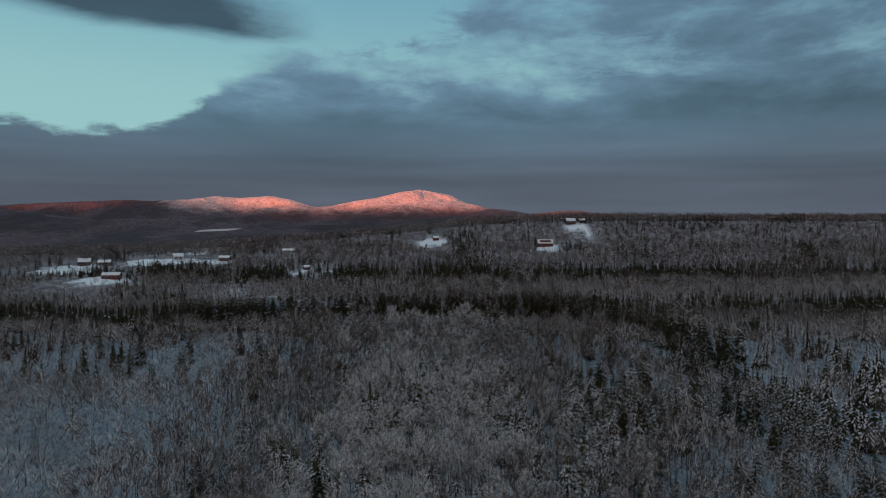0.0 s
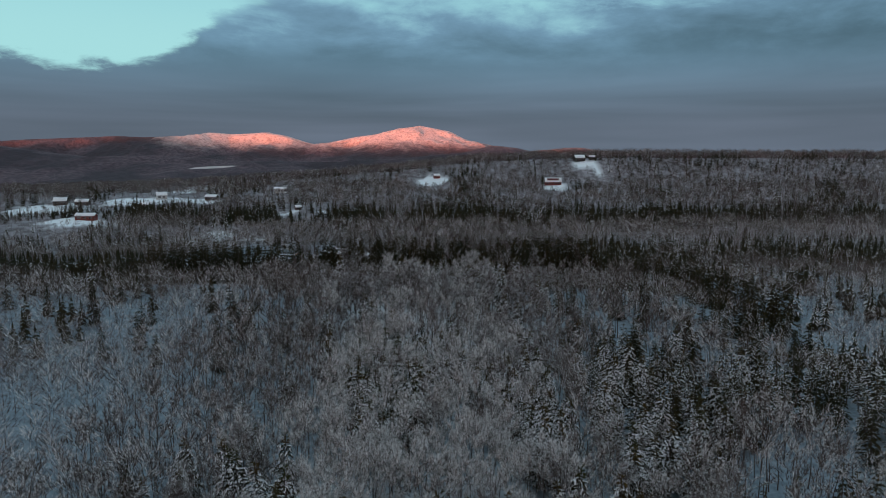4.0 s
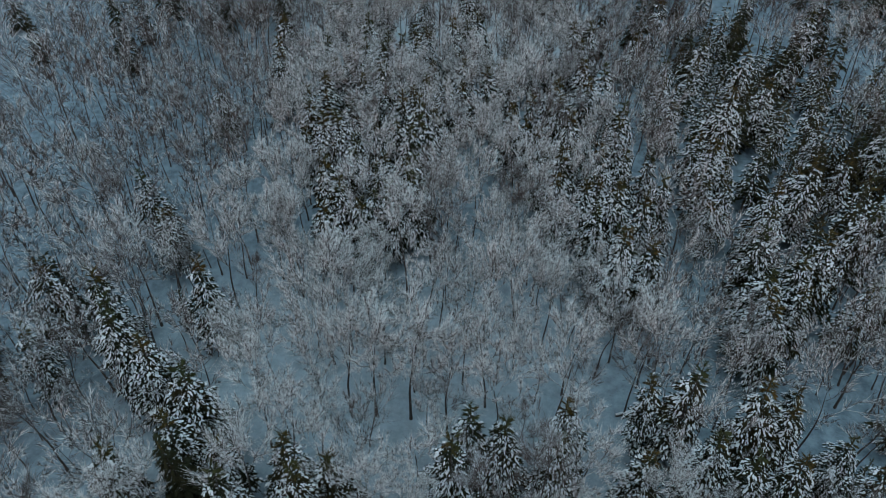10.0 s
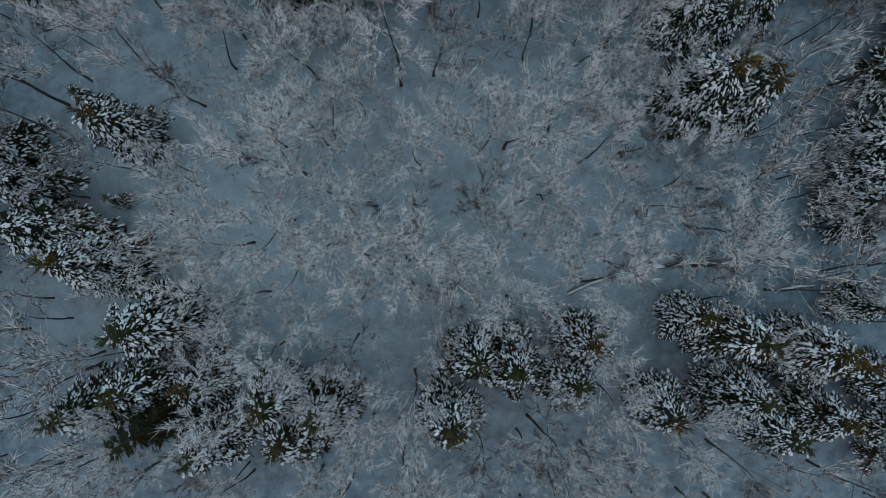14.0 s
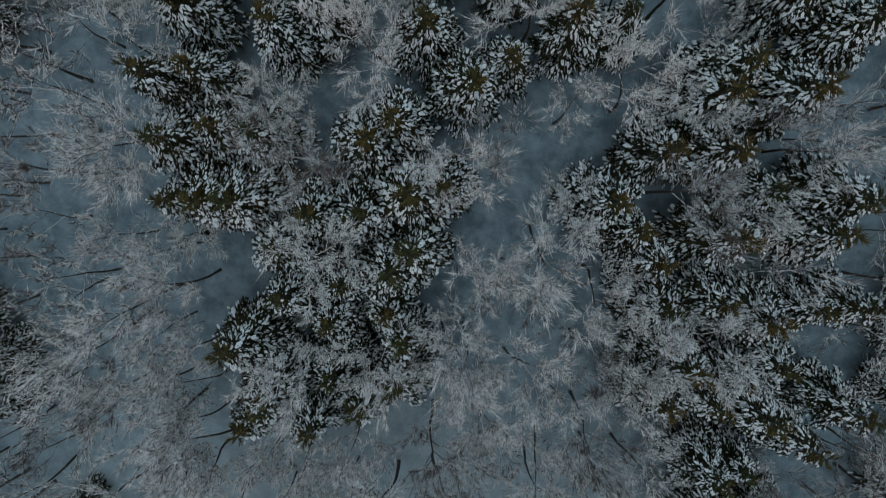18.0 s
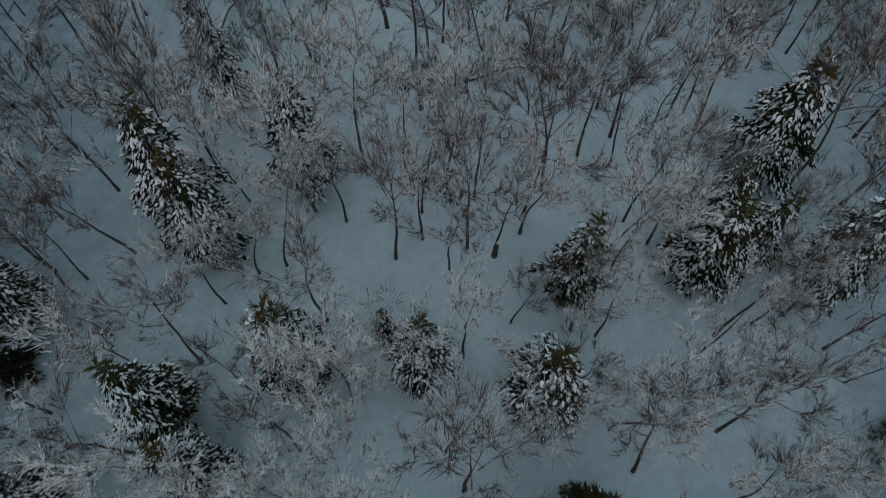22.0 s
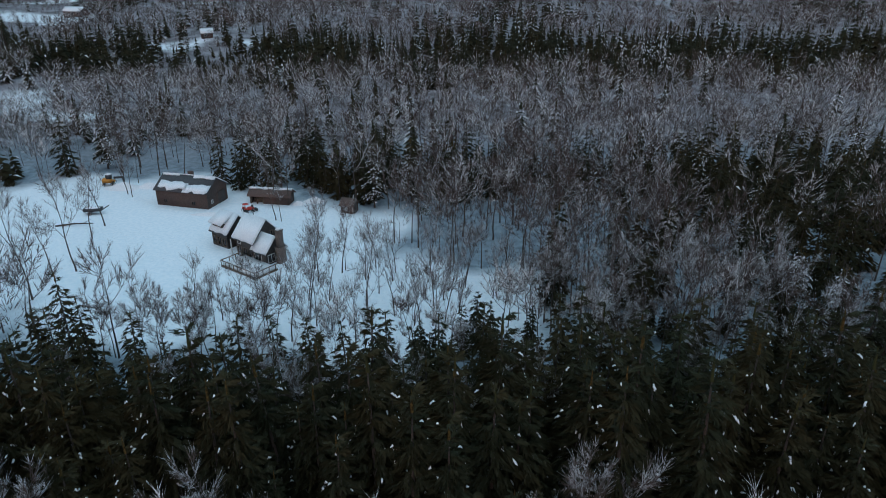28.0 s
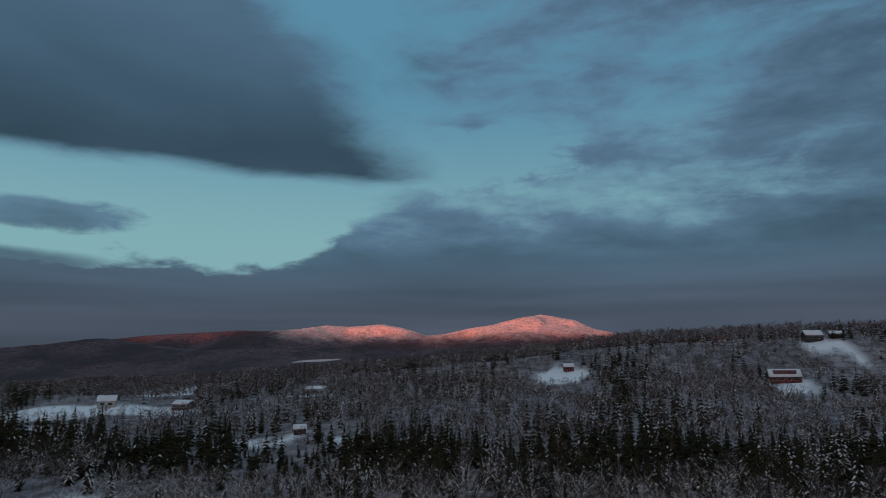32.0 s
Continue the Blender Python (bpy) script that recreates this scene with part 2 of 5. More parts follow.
def tip_needles(n, p, nz, place):
    grain, hue = n.noise(p, 4.5, 4.0, 0.7), n.noise(p, 0.11, 2.0)
    base = n.mix(n.ramp(grain, 0.3, 0.7), (0.030, 0.022, 0.008), (0.165, 0.108, 0.036))
    return {"Base Color": n.mix(n.ramp(hue, 0.4, 0.65), base, (0.055, 0.058, 0.024)), "Roughness": 0.9, "Specular IOR Level": 0.08}


def snow_load(n, p, nz, place):
    grain = n.noise(p, 4.0, 4.0, 0.65)
    return {"Base Color": n.mix(n.ramp(grain, 0.3, 0.7), (0.74, 0.74, 0.76), (0.92, 0.91, 0.91)), "Roughness": 0.8, "Normal": n.bump(grain, 0.6, 0.15)}


M = {name: material(name, write) for name, write in (("snow_ground", snow_ground), ("mountain", mountain), ("bark", bark), ("twigs", twigs), ("brown_twigs", brown_twigs), ("needles", needles), ("tip_needles", tip_needles), ("snow_load", snow_load))}
# ---------------------------------------------------------------- mesh tools


def mesh_of(name, verts, tris, mats, index=None, smooth=False):
    """A mesh from arrays of corners and triangles."""
    verts, tris = np.asarray(verts, np.float32), np.asarray(tris, np.int32)
    me = bpy.data.meshes.new(name)
    me.vertices.add(len(verts))
    me.vertices.foreach_set("co", verts.ravel())
    me.loops.add(tris.size)
    me.loops.foreach_set("vertex_index", tris.ravel())
    me.polygons.add(len(tris))
    me.polygons.foreach_set("loop_start", np.arange(0, tris.size, 3, dtype=np.int32))
    for mat in mats:
        me.materials.append(mat)
    if index is not None:
        me.polygons.foreach_set("material_index", np.asarray(index, np.int32))
    if smooth:
        me.polygons.foreach_set("use_smooth", np.ones(len(tris), bool))
    me.update(calc_edges=True)
    return me


def tubes(p0, p1, r0, r1, sides=3):
    """Tapered sticks from p0 to p1, all at once."""
    p0, p1, r0, r1 = (np.asarray(a, float) for a in (p0, p1, r0, r1))
    way = p1 - p0
    way /= np.linalg.norm(way, axis=1, keepdims=True) + 1e-9
    side = np.cross(way, np.where(np.abs(way[:, 2:]) > 0.9, (1.0, 0, 0), (0, 0, 1.0)))
    side /= np.linalg.norm(side, axis=1, keepdims=True)
    other = np.cross(way, side)
    turn = np.arange(sides) * 2 * np.pi / sides + np.pi / 2
    ring = side[:, None] * np.cos(turn)[None, :, None] + other[:, None] * np.sin(turn)[None, :, None]
    verts = np.concatenate([p0[:, None] + ring * r0[:, None, None], p1[:, None] + ring * r1[:, None, None]], 1).reshape(-1, 3)
    k = np.arange(sides)
    j = (k + 1) % sides
    quad = np.concatenate([np.stack([k, j, j + sides], 1), np.stack([k, j + sides, k + sides], 1)])
    tris = (quad[None] + (np.arange(len(p0)) * 2 * sides)[:, None, None]).reshape(-1, 3)
    return verts, tris


def together(pieces):
    """Joins (verts, tris) pieces."""
    start, vs, ts = 0, [], []
    for v, t in pieces:
        vs.append(v)
        ts.append(np.asarray(t) + start)
        start += len(v)
    return np.concatenate(vs), np.concatenate(ts)


def scattered(shape, places):
    """Copies of one (verts, tris) at places: rows of x, y, z, turn, width, height, lean_x, lean_y."""
    v, t = shape
    x, y, z, turn, wide, tall, lx, ly = np.asarray(places, float).T
    c, s = np.cos(turn)[:, None], np.sin(turn)[:, None]
    vx, vy, vz = v[:, 0][None], v[:, 1][None], v[:, 2][None]
    out = np.stack([(c * vx - s * vy) * wide[:, None] + x[:, None] + lx[:, None] * vz,
                    (s * vx + c * vy) * wide[:, None] + y[:, None] + ly[:, None] * vz,
                    vz * tall[:, None] + z[:, None]], -1).reshape(-1, 3)
    return out, (np.asarray(t)[None] + (np.arange(len(x)) * len(v))[:, None, None]).reshape(-1, 3)


def part(name, me, parent, label=""):
    ob = new(name, me)
    ob.parent = parent
    return tagged(ob, label)


# ---------------------------------------------------------------- the land
LEVEL_Y = (-4000, 0, 150, 185, 215, 262, 300, 350, 400, 450, 490, 540, 620, 700, 800, 880, 960, 1000)
LEVEL_Z = (-10, -6, -5, -6, -1, -2, 5, 6, 4, 3, 3, 4, 9, 19, 29, 36, 58, 60)
CREST_X = (-3000, -800, -400, -200, -70, 50, 200, 900, 3000)
CREST_Z = (0, 14, 30, 43, 54, 67, 73, 71, 60)


def land(x, y):
    """Height of the ground."""
    x, y = np.asarray(x, float), np.asarray(y, float)
    level = np.interp(y, LEVEL_Y, LEVEL_Z)
    crest = np.interp(x, CREST_X, CREST_Z)
    climb = np.clip((y - 800) / 190, 0, 1)
    climb = climb * climb * (3 - 2 * climb)
    z = level + climb * (crest - 60) + 8 * np.exp(-((x + 330) / 120) ** 2 - ((y - 610) / 70) ** 2)
    over = np.clip((y - 1000) / 700, 0, 1)
    over = over * over * (3 - 2 * over)
    z = z * (1 - over) + over * -25
    roll = 1.3 * np.sin(x * 0.045 + 1.0) * np.sin(y * 0.038) + 0.6 * np.sin(x * 0.11 + y * 0.07)
    yard = 1 - np.exp(-((x + 70) / 70) ** 4 - ((y - 455) / 45) ** 4)
    return z + roll * np.clip((y + 500) / 400, 0, 1) * (1 - over) * yard


def steps(*spans):
    """A run of coordinates, each span (start, stop, step), that ends with the last stop."""
    return np.concatenate([np.arange(a, b, s) for a, b, s in spans] + [[spans[-1][1]]]).astype(float)


def sheet(xs, ys, height):
    gx, gy = np.meshgrid(xs, ys)
    verts = np.stack([gx, gy, height(gx, gy)], -1).reshape(-1, 3)
    nx = len(xs)
    i = (np.arange(len(ys) - 1)[:, None] * nx + np.arange(nx - 1)[None]).ravel()
    return verts, np.concatenate([np.stack([i, i + 1, i + nx + 1], 1), np.stack([i, i + nx + 1, i + nx], 1)])


xs = steps((-5200, -1000, 300), (-1000, -460, 20), (-460, -140, 8), (-140, 140, 4), (140, 260, 8), (260, 1000, 20), (1000, 5200, 300))
ys = steps((-4000, 60, 290), (60, 560, 5), (560, 1000, 9), (1000, 1100, 20), (1100, 4900, 90))
OPEN = [  # clearings: x, y, half width, half depth
    (-78, 453, 46, 27), (-95, 468, 40, 26), (-62, 420, 22, 13), (-40, 455, 20, 18), (-120, 440, 45, 32), (-186, 573, 18, 15), (-150, 560, 18, 6), (-22, 424, 30, 19),
    (-16, 903, 19, 24), (136, 854, 14, 22), (187, 947, 11, 18), (203, 930, 7, 24), (-206, 855, 10, 24), (-192, 845, 6, 20), (-146, 688, 5, 12), (-118, 684, 9, 6),
    (-312, 602, 30, 18), (-392, 676, 40, 24), (-395, 712, 34, 20), (-330, 750, 34, 24), (-350, 880, 26, 50), (-285, 762, 30, 18), (-255, 756, 16, 16), (-303, 694, 13, 16), (-335, 945, 22, 22), (-165, 678, 14, 8),
]


def is_open(x, y, grow=1.0):
    hit = np.zeros(np.shape(x), bool)
    for cx, cy, a, b in OPEN:
        edge = 1 + 0.16 * np.sin(x * 0.21 + cy) * np.sin(y * 0.19 + cx)
        hit |= ((x - cx) / a) ** 2 + ((y - cy) / b) ** 2 < (edge * grow) ** 2
    return hit


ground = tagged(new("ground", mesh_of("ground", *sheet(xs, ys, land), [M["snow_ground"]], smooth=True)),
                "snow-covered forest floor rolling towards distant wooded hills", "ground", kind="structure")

# 1 in clearings; elsewhere the snow takes the painted tree shade
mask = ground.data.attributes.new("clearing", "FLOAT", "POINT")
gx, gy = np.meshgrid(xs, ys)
thin = 0.62 * np.exp(-((gx + 4) / 38) ** 4 - ((gy - 290) / 44) ** 4) + 0.3 * np.exp(-((gx + 14) / 34) ** 4 - ((gy - 170) / 20) ** 4)   # less of the painted tree shade in open stands
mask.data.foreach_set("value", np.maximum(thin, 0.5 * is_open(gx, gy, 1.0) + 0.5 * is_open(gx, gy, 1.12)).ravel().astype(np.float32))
VIEW = (-5.0, 190.0, 61.0)   # the middle of the flight, from which the far range is laid out


def ridge_line(xs, ys, tops):
    """A range whose skyline has the given tops, falling towards the viewer in spurs and gullies."""
    tx, tz = np.array(tops, float).T

    def height(x, y):
        u = (y - ys[0]) / (ys[-1] - ys[0])
        crest = np.interp(x, tx, tz)
        out = np.empty(x.shape)
        for k in np.ndindex(x.shape):
            q = Vector((x[k] * 0.0030, y[k] * 0.0016, 1.7))
            spur = noise.fractal(q, 0.9, 2.1, 5)
            rough = noise.fractal(Vector((x[k] * 0.012, y[k] * 0.012, 5.1)), 0.8, 2.2, 4)
            top = 0.72
            if u[k] < top:
                w = u[k] / top
                form = w ** 1.25
            else:
                w = (1 - u[k]) / (1 - top)
                form = 0.6 + 0.4 * w
            edge = abs(u[k] - top) < 0.06
            rise = -30 + (crest[k] + 30) * form * (1 + (0.0 if edge else 0.42) * spur * (1 - form * 0.5)) + (3 if edge else 24) * rough * form
            out[k] = rise if edge else min(rise, -30 + (crest[k] + 30) * 0.95)
        return out
    return height


def sky_points(rows, depth):
    """Skyline rows of degrees to the right and degrees up, at a depth, as x and z."""
    return [(VIEW[0] + depth * math.tan(radians(a)), VIEW[2] + depth * math.tan(radians(e)) / math.cos(radians(a))) for a, e in rows]


MAIN = [(-48, 0.2), (-44.5, 0.5), (-42.4, 0.75), (-40, 0.9), (-36.8, 1.4), (-34, 1.75), (-31, 1.95), (-27, 2.2), (-25, 2.15), (-22.2, 2.3), (-21, 2.45), (-20, 2.62), (-18, 2.5), (-15.2, 2.7), (-13.5, 2.35), (-12, 1.85), (-11.3, 1.72),
        (-10, 1.85), (-8, 2.3), (-6, 2.6), (-4, 3.1), (-2.1, 3.38), (-0.5, 3.1), (0.7, 2.85), (2.3, 2.1), (4.5, 1.6), (6.5, 1.3), (8, 1.1), (10.8, 1.35), (12.1, 1.4), (14, 1.1), (20, 0.9), (40, 0.8)]
ys_m = np.linspace(3300, 4850, 56)
xs_m = np.linspace(-4600, 3400, 300)
deep = 3300 + 0.72 * 1550 - VIEW[1]
range_main = tagged(new("mountain_range", mesh_of("mountain_range", *sheet(xs_m, ys_m, ridge_line(xs_m, ys_m, sky_points(MAIN, deep))), [M["mountain"]], smooth=True)),
                    "snowy mountain range glowing red in low sun", "mountain", kind="structure")
FOOT = [(-52, 0.7), (-46, 1.0), (-43, 0.8), (-40, 1.1), (-36.6, 1.6), (-34, 1.2), (-30, 0.6), (-24, 0.75), (-18, 0.3), (-10, 0.2), (-4, 0.5), (0, 0.9), (2.6, 1.2), (4.4, 1.75), (6.5, 1.55), (9, 1.0), (20, 0.4), (40, 0.2)]
xs_f, ys_f = np.linspace(-4600, 3400, 200), np.linspace(2300, 3500, 24)
foothills = tagged(new("foothills", mesh_of("foothills", *sheet(xs_f, ys_f, ridge_line(xs_f, ys_f, sky_points(FOOT, 2300 + 0.72 * 1200 - VIEW[1]))), [M["mountain"]], smooth=True)),
                   "dark wooded foothills before the mountains", "hill", kind="structure")
# unseen hills added behind the drone to keep the low sun off the valley
xs_b, ys_b = np.linspace(-6500, 6500, 60), np.linspace(-3900, -1500, 16)
# raised towards -x so that they also shade that end of the range
hills = tagged(new("shade_hills", mesh_of("shade_hills", *sheet(xs_b, ys_b, lambda x, y: -20 + 432 * np.sin(np.clip((y + 3900) / 2400, 0, 1) * np.pi) * (1 + 0.24 * np.clip((-2900 - x) / 1300, 0, 1)) + 25 * np.sin(x * 0.004)), [M["mountain"]], smooth=True)),
               "unseen hills added to shade the valley at sunset", "hill", kind="structure")
# ---------------------------------------------------------------- trees


def spikes(p0, p1, r0):
    """Thin three-sided twigs that run out to a point."""
    p0, p1, r0 = (np.asarray(a, float) for a in (p0, p1, r0))
    way = p1 - p0
    way /= np.linalg.norm(way, axis=1, keepdims=True) + 1e-9
    side = np.cross(way, (0.31, 0.17, 0.94))
    side /= np.linalg.norm(side, axis=1, keepdims=True) + 1e-9
    other = np.cross(way, side)
    corners = [p0 + r0[:, None] * (side * math.cos(a) + other * math.sin(a)) for a in (1.57, 3.66, 5.76)]
    verts = np.stack([*corners, p1], 1).reshape(-1, 3)
    one = np.array([(0, 1, 3), (1, 2, 3), (2, 0, 3)])
    return verts, (one[None] + (np.arange(len(p0)) * 4)[:, None, None]).reshape(-1, 3)


def blades(p0, p1, r0, seed=0):
    """Flat pointed twigs, one triangle each, for the woods further off."""
    p0, p1, r0 = (np.asarray(a, float) for a in (p0, p1, r0))
    way = p1 - p0
    side = np.cross(way, np.random.default_rng(seed).normal(size=way.shape))
    side *= (r0 / (np.linalg.norm(side, axis=1) + 1e-9))[:, None]
    return np.stack([p0 - side, p0 + side, p1], 1).reshape(-1, 3), np.arange(3 * len(p0)).reshape(-1, 3)


def bare_shape(seed, tall=17.0, spread=0.5, leaders=5, kids=4, sprays=13, fat=1.0, girth=0.175, fork=0.58, flat=False):
    """A leafless forest tree: bent trunk, leaders that rise and part again and again into fans of fine twigs. Returns trunk and crown."""
    rnd = random.Random(seed)
    trunk, limbs, fine = [], [], []

    def bend(way, much, lift=0.06):
        return (way + Vector((rnd.gauss(0, much), rnd.gauss(0, much), rnd.gauss(lift, much * 0.6)))).normalized()

    def aside(way, angle):
        """A way that leaves the given one by an angle, to any side."""
        out = way.cross(Vector((rnd.gauss(0, 1), rnd.gauss(0, 1), rnd.gauss(0, 1)))).normalized()
        return (way * math.cos(angle) + out * math.sin(angle)).normalized()

    def spray(p, q, length, many):
        way = (q - p).normalized()
        for _ in range(many):
            out = bend(aside(way, rnd.uniform(0.25, 0.85)), 0.06, 0.12)
            start = p + (q - p) * rnd.uniform(0.1, 1.0)
            fine.append((start, start + out * length * rnd.uniform(0.6, 1.25), 0.027 * fat))
        fine.append((q, q + bend(way, 0.15) * length, 0.027 * fat))

    def grow(p, way, length, r, level):
        nodes = [p]
        for _ in range(2):
            q = nodes[-1] + way * (length / 2)
            limbs.append((nodes[-1], q, r, r * 0.72))
            nodes.append(q)
            r *= 0.72
            way = bend(way, 0.16, 0.10)
        if level == 0:
            spray(nodes[0], nodes[2], length * 0.9, sprays)
            return
        for k in range(kids):
            u = 0.35 + 0.65 * (k + rnd.random()) / kids if k < kids - 1 else 1.0
            at = nodes[0] + (nodes[1] - nodes[0]) * (2 * u) if u < 0.5 else nodes[1] + (nodes[2] - nodes[1]) * (2 * u - 1)
            child = bend(aside(way, rnd.uniform(0.35, 0.85) if u < 1 else 0.15), 0.08, 0.14)
            grow(at, child, length * rnd.uniform(0.46, 0.66), max(r * 0.66, 0.030 * fat), level - 1)
        spray(nodes[1], nodes[2], length * 0.3, 2)

    p, way = Vector((0, 0, -0.6)), Vector((rnd.uniform(-0.06, 0.06), rnd.uniform(-0.06, 0.06), 1)).normalized()
    n = 7
    knots = []
    for k in range(n):
        q = p + way * (tall * 0.74 / n)
        r0, r1 = girth * (1 - 0.72 * k / n), girth * (1 - 0.72 * (k + 1) / n)
        trunk.append((p, q, r0 * (1.3 if k == 0 else 1), r1))
        knots.append((q.copy(), r1))
        p = q
        way = (way + Vector((rnd.gauss(0, 0.06), rnd.gauss(0, 0.06), 0.03))).normalized()
    first = max(1, round(fork / 0.74 * n) - 1)
    for k in range(leaders):
        at, r = knots[min(n - 1, first + (k * (n - first)) // leaders)]
        turn = k * 2.4 + rnd.uniform(-0.5, 0.5)
        u = k / max(1, leaders - 1)
        lean = Vector((math.cos(turn), math.sin(turn), 0)) * spread * (1.65 - 0.9 * u) + Vector((0, 0, 0.72 + 0.3 * u))
        grow(at, lean.normalized(), tall * rnd.uniform(0.21, 0.31), r * 0.52 + 0.012, 2)
    grow(p, way, tall * 0.24, knots[-1][1] * 0.9, 2)
    arrays = [np.array([[*a, *b] for a, b, *_ in rows]) for rows in (trunk, limbs, fine)]
    radii = [np.array([[a, b] for *_, a, b in rows]) for rows in (trunk, limbs)]
    thin = np.array([r for *_, r in fine])
    return (tubes(arrays[0][:, :3], arrays[0][:, 3:], radii[0][:, 0], radii[0][:, 1], 6 if not flat else 4),
            together([tubes(arrays[1][:, :3], arrays[1][:, 3:], radii[1][:, 0], radii[1][:, 1], 3),
                      blades(arrays[2][:, :3], arrays[2][:, 3:], thin, seed) if flat else spikes(arrays[2][:, :3], arrays[2][:, 3:], thin)]))


BOUGH = np.array([(0.0, 0, 0.0), (0.55, 0.5, -0.03), (0.55, -0.5, -0.03), (1.0, 0.12, -0.20), (1.0, -0.12, -0.20), (0.5, 0, 0.13), (0.6, 0, -0.20)])
BOUGH_TRIS = np.array([(0, 1, 5), (0, 5, 2), (5, 1, 3), (5, 3, 4), (5, 4, 2), (0, 6, 1), (0, 2, 6), (1, 6, 3), (6, 4, 3), (2, 4, 6)])


def boughs(shape, tris, rows, uneven=0.0):
    """One bough for each row: foot x, y, z, turn, length, width, thickness, droop."""
    x, y, z, turn, long, wide, thick, droop = np.array(rows, float).T[:, :, None]
    jolt = np.random.default_rng(len(rows)).uniform(-uneven, uneven, (3, len(x), len(shape)))
    u, v, w = (shape[:, 0] + jolt[0]) * long, (shape[:, 1] + jolt[1]) * wide, (shape[:, 2] + 0.6 * jolt[2]) * thick
    w = w - droop * np.abs(shape[:, 0]) ** 1.6 * long
    c, s = np.cos(turn), np.sin(turn)
    verts = np.stack([x + c * u - s * v, y + s * u + c * v, z + w], -1).reshape(-1, 3)
    return verts, (tris[None] + (np.arange(len(x)) * len(shape))[:, None, None]).reshape(-1, 3)


TUFT = np.array([(-0.1, 0.10, 0.0), (0.1, 0.22, 0.08), (0.72, 0.52, -0.10), (-0.1, 0.02, 0.05), (0.2, 0.14, 0.16), (1.0, 0.22, -0.08), (-0.1, -0.12, 0.05), (0.2, 0.0, 0.18), (1.05, -0.14, -0.10), (-0.1, -0.2, 0.0), (0.1, -0.06, 0.10), (0.75, -0.5, -0.12)])
TUFT_TRIS = np.arange(12).reshape(4, 3)
CLOD = np.array([(0.0, 0, 0.0), (0.25, 0.42, 0.0), (0.75, 0.40, -0.03), (1.0, 0, -0.08), (0.75, -0.40, -0.03), (0.25, -0.42, 0.0), (0.5, 0, 0.5)])
CLOD_TRIS = np.array([(6, 1, 0), (6, 2, 1), (6, 3, 2), (6, 4, 3), (6, 5, 4), (6, 0, 5)])[:, ::-1]


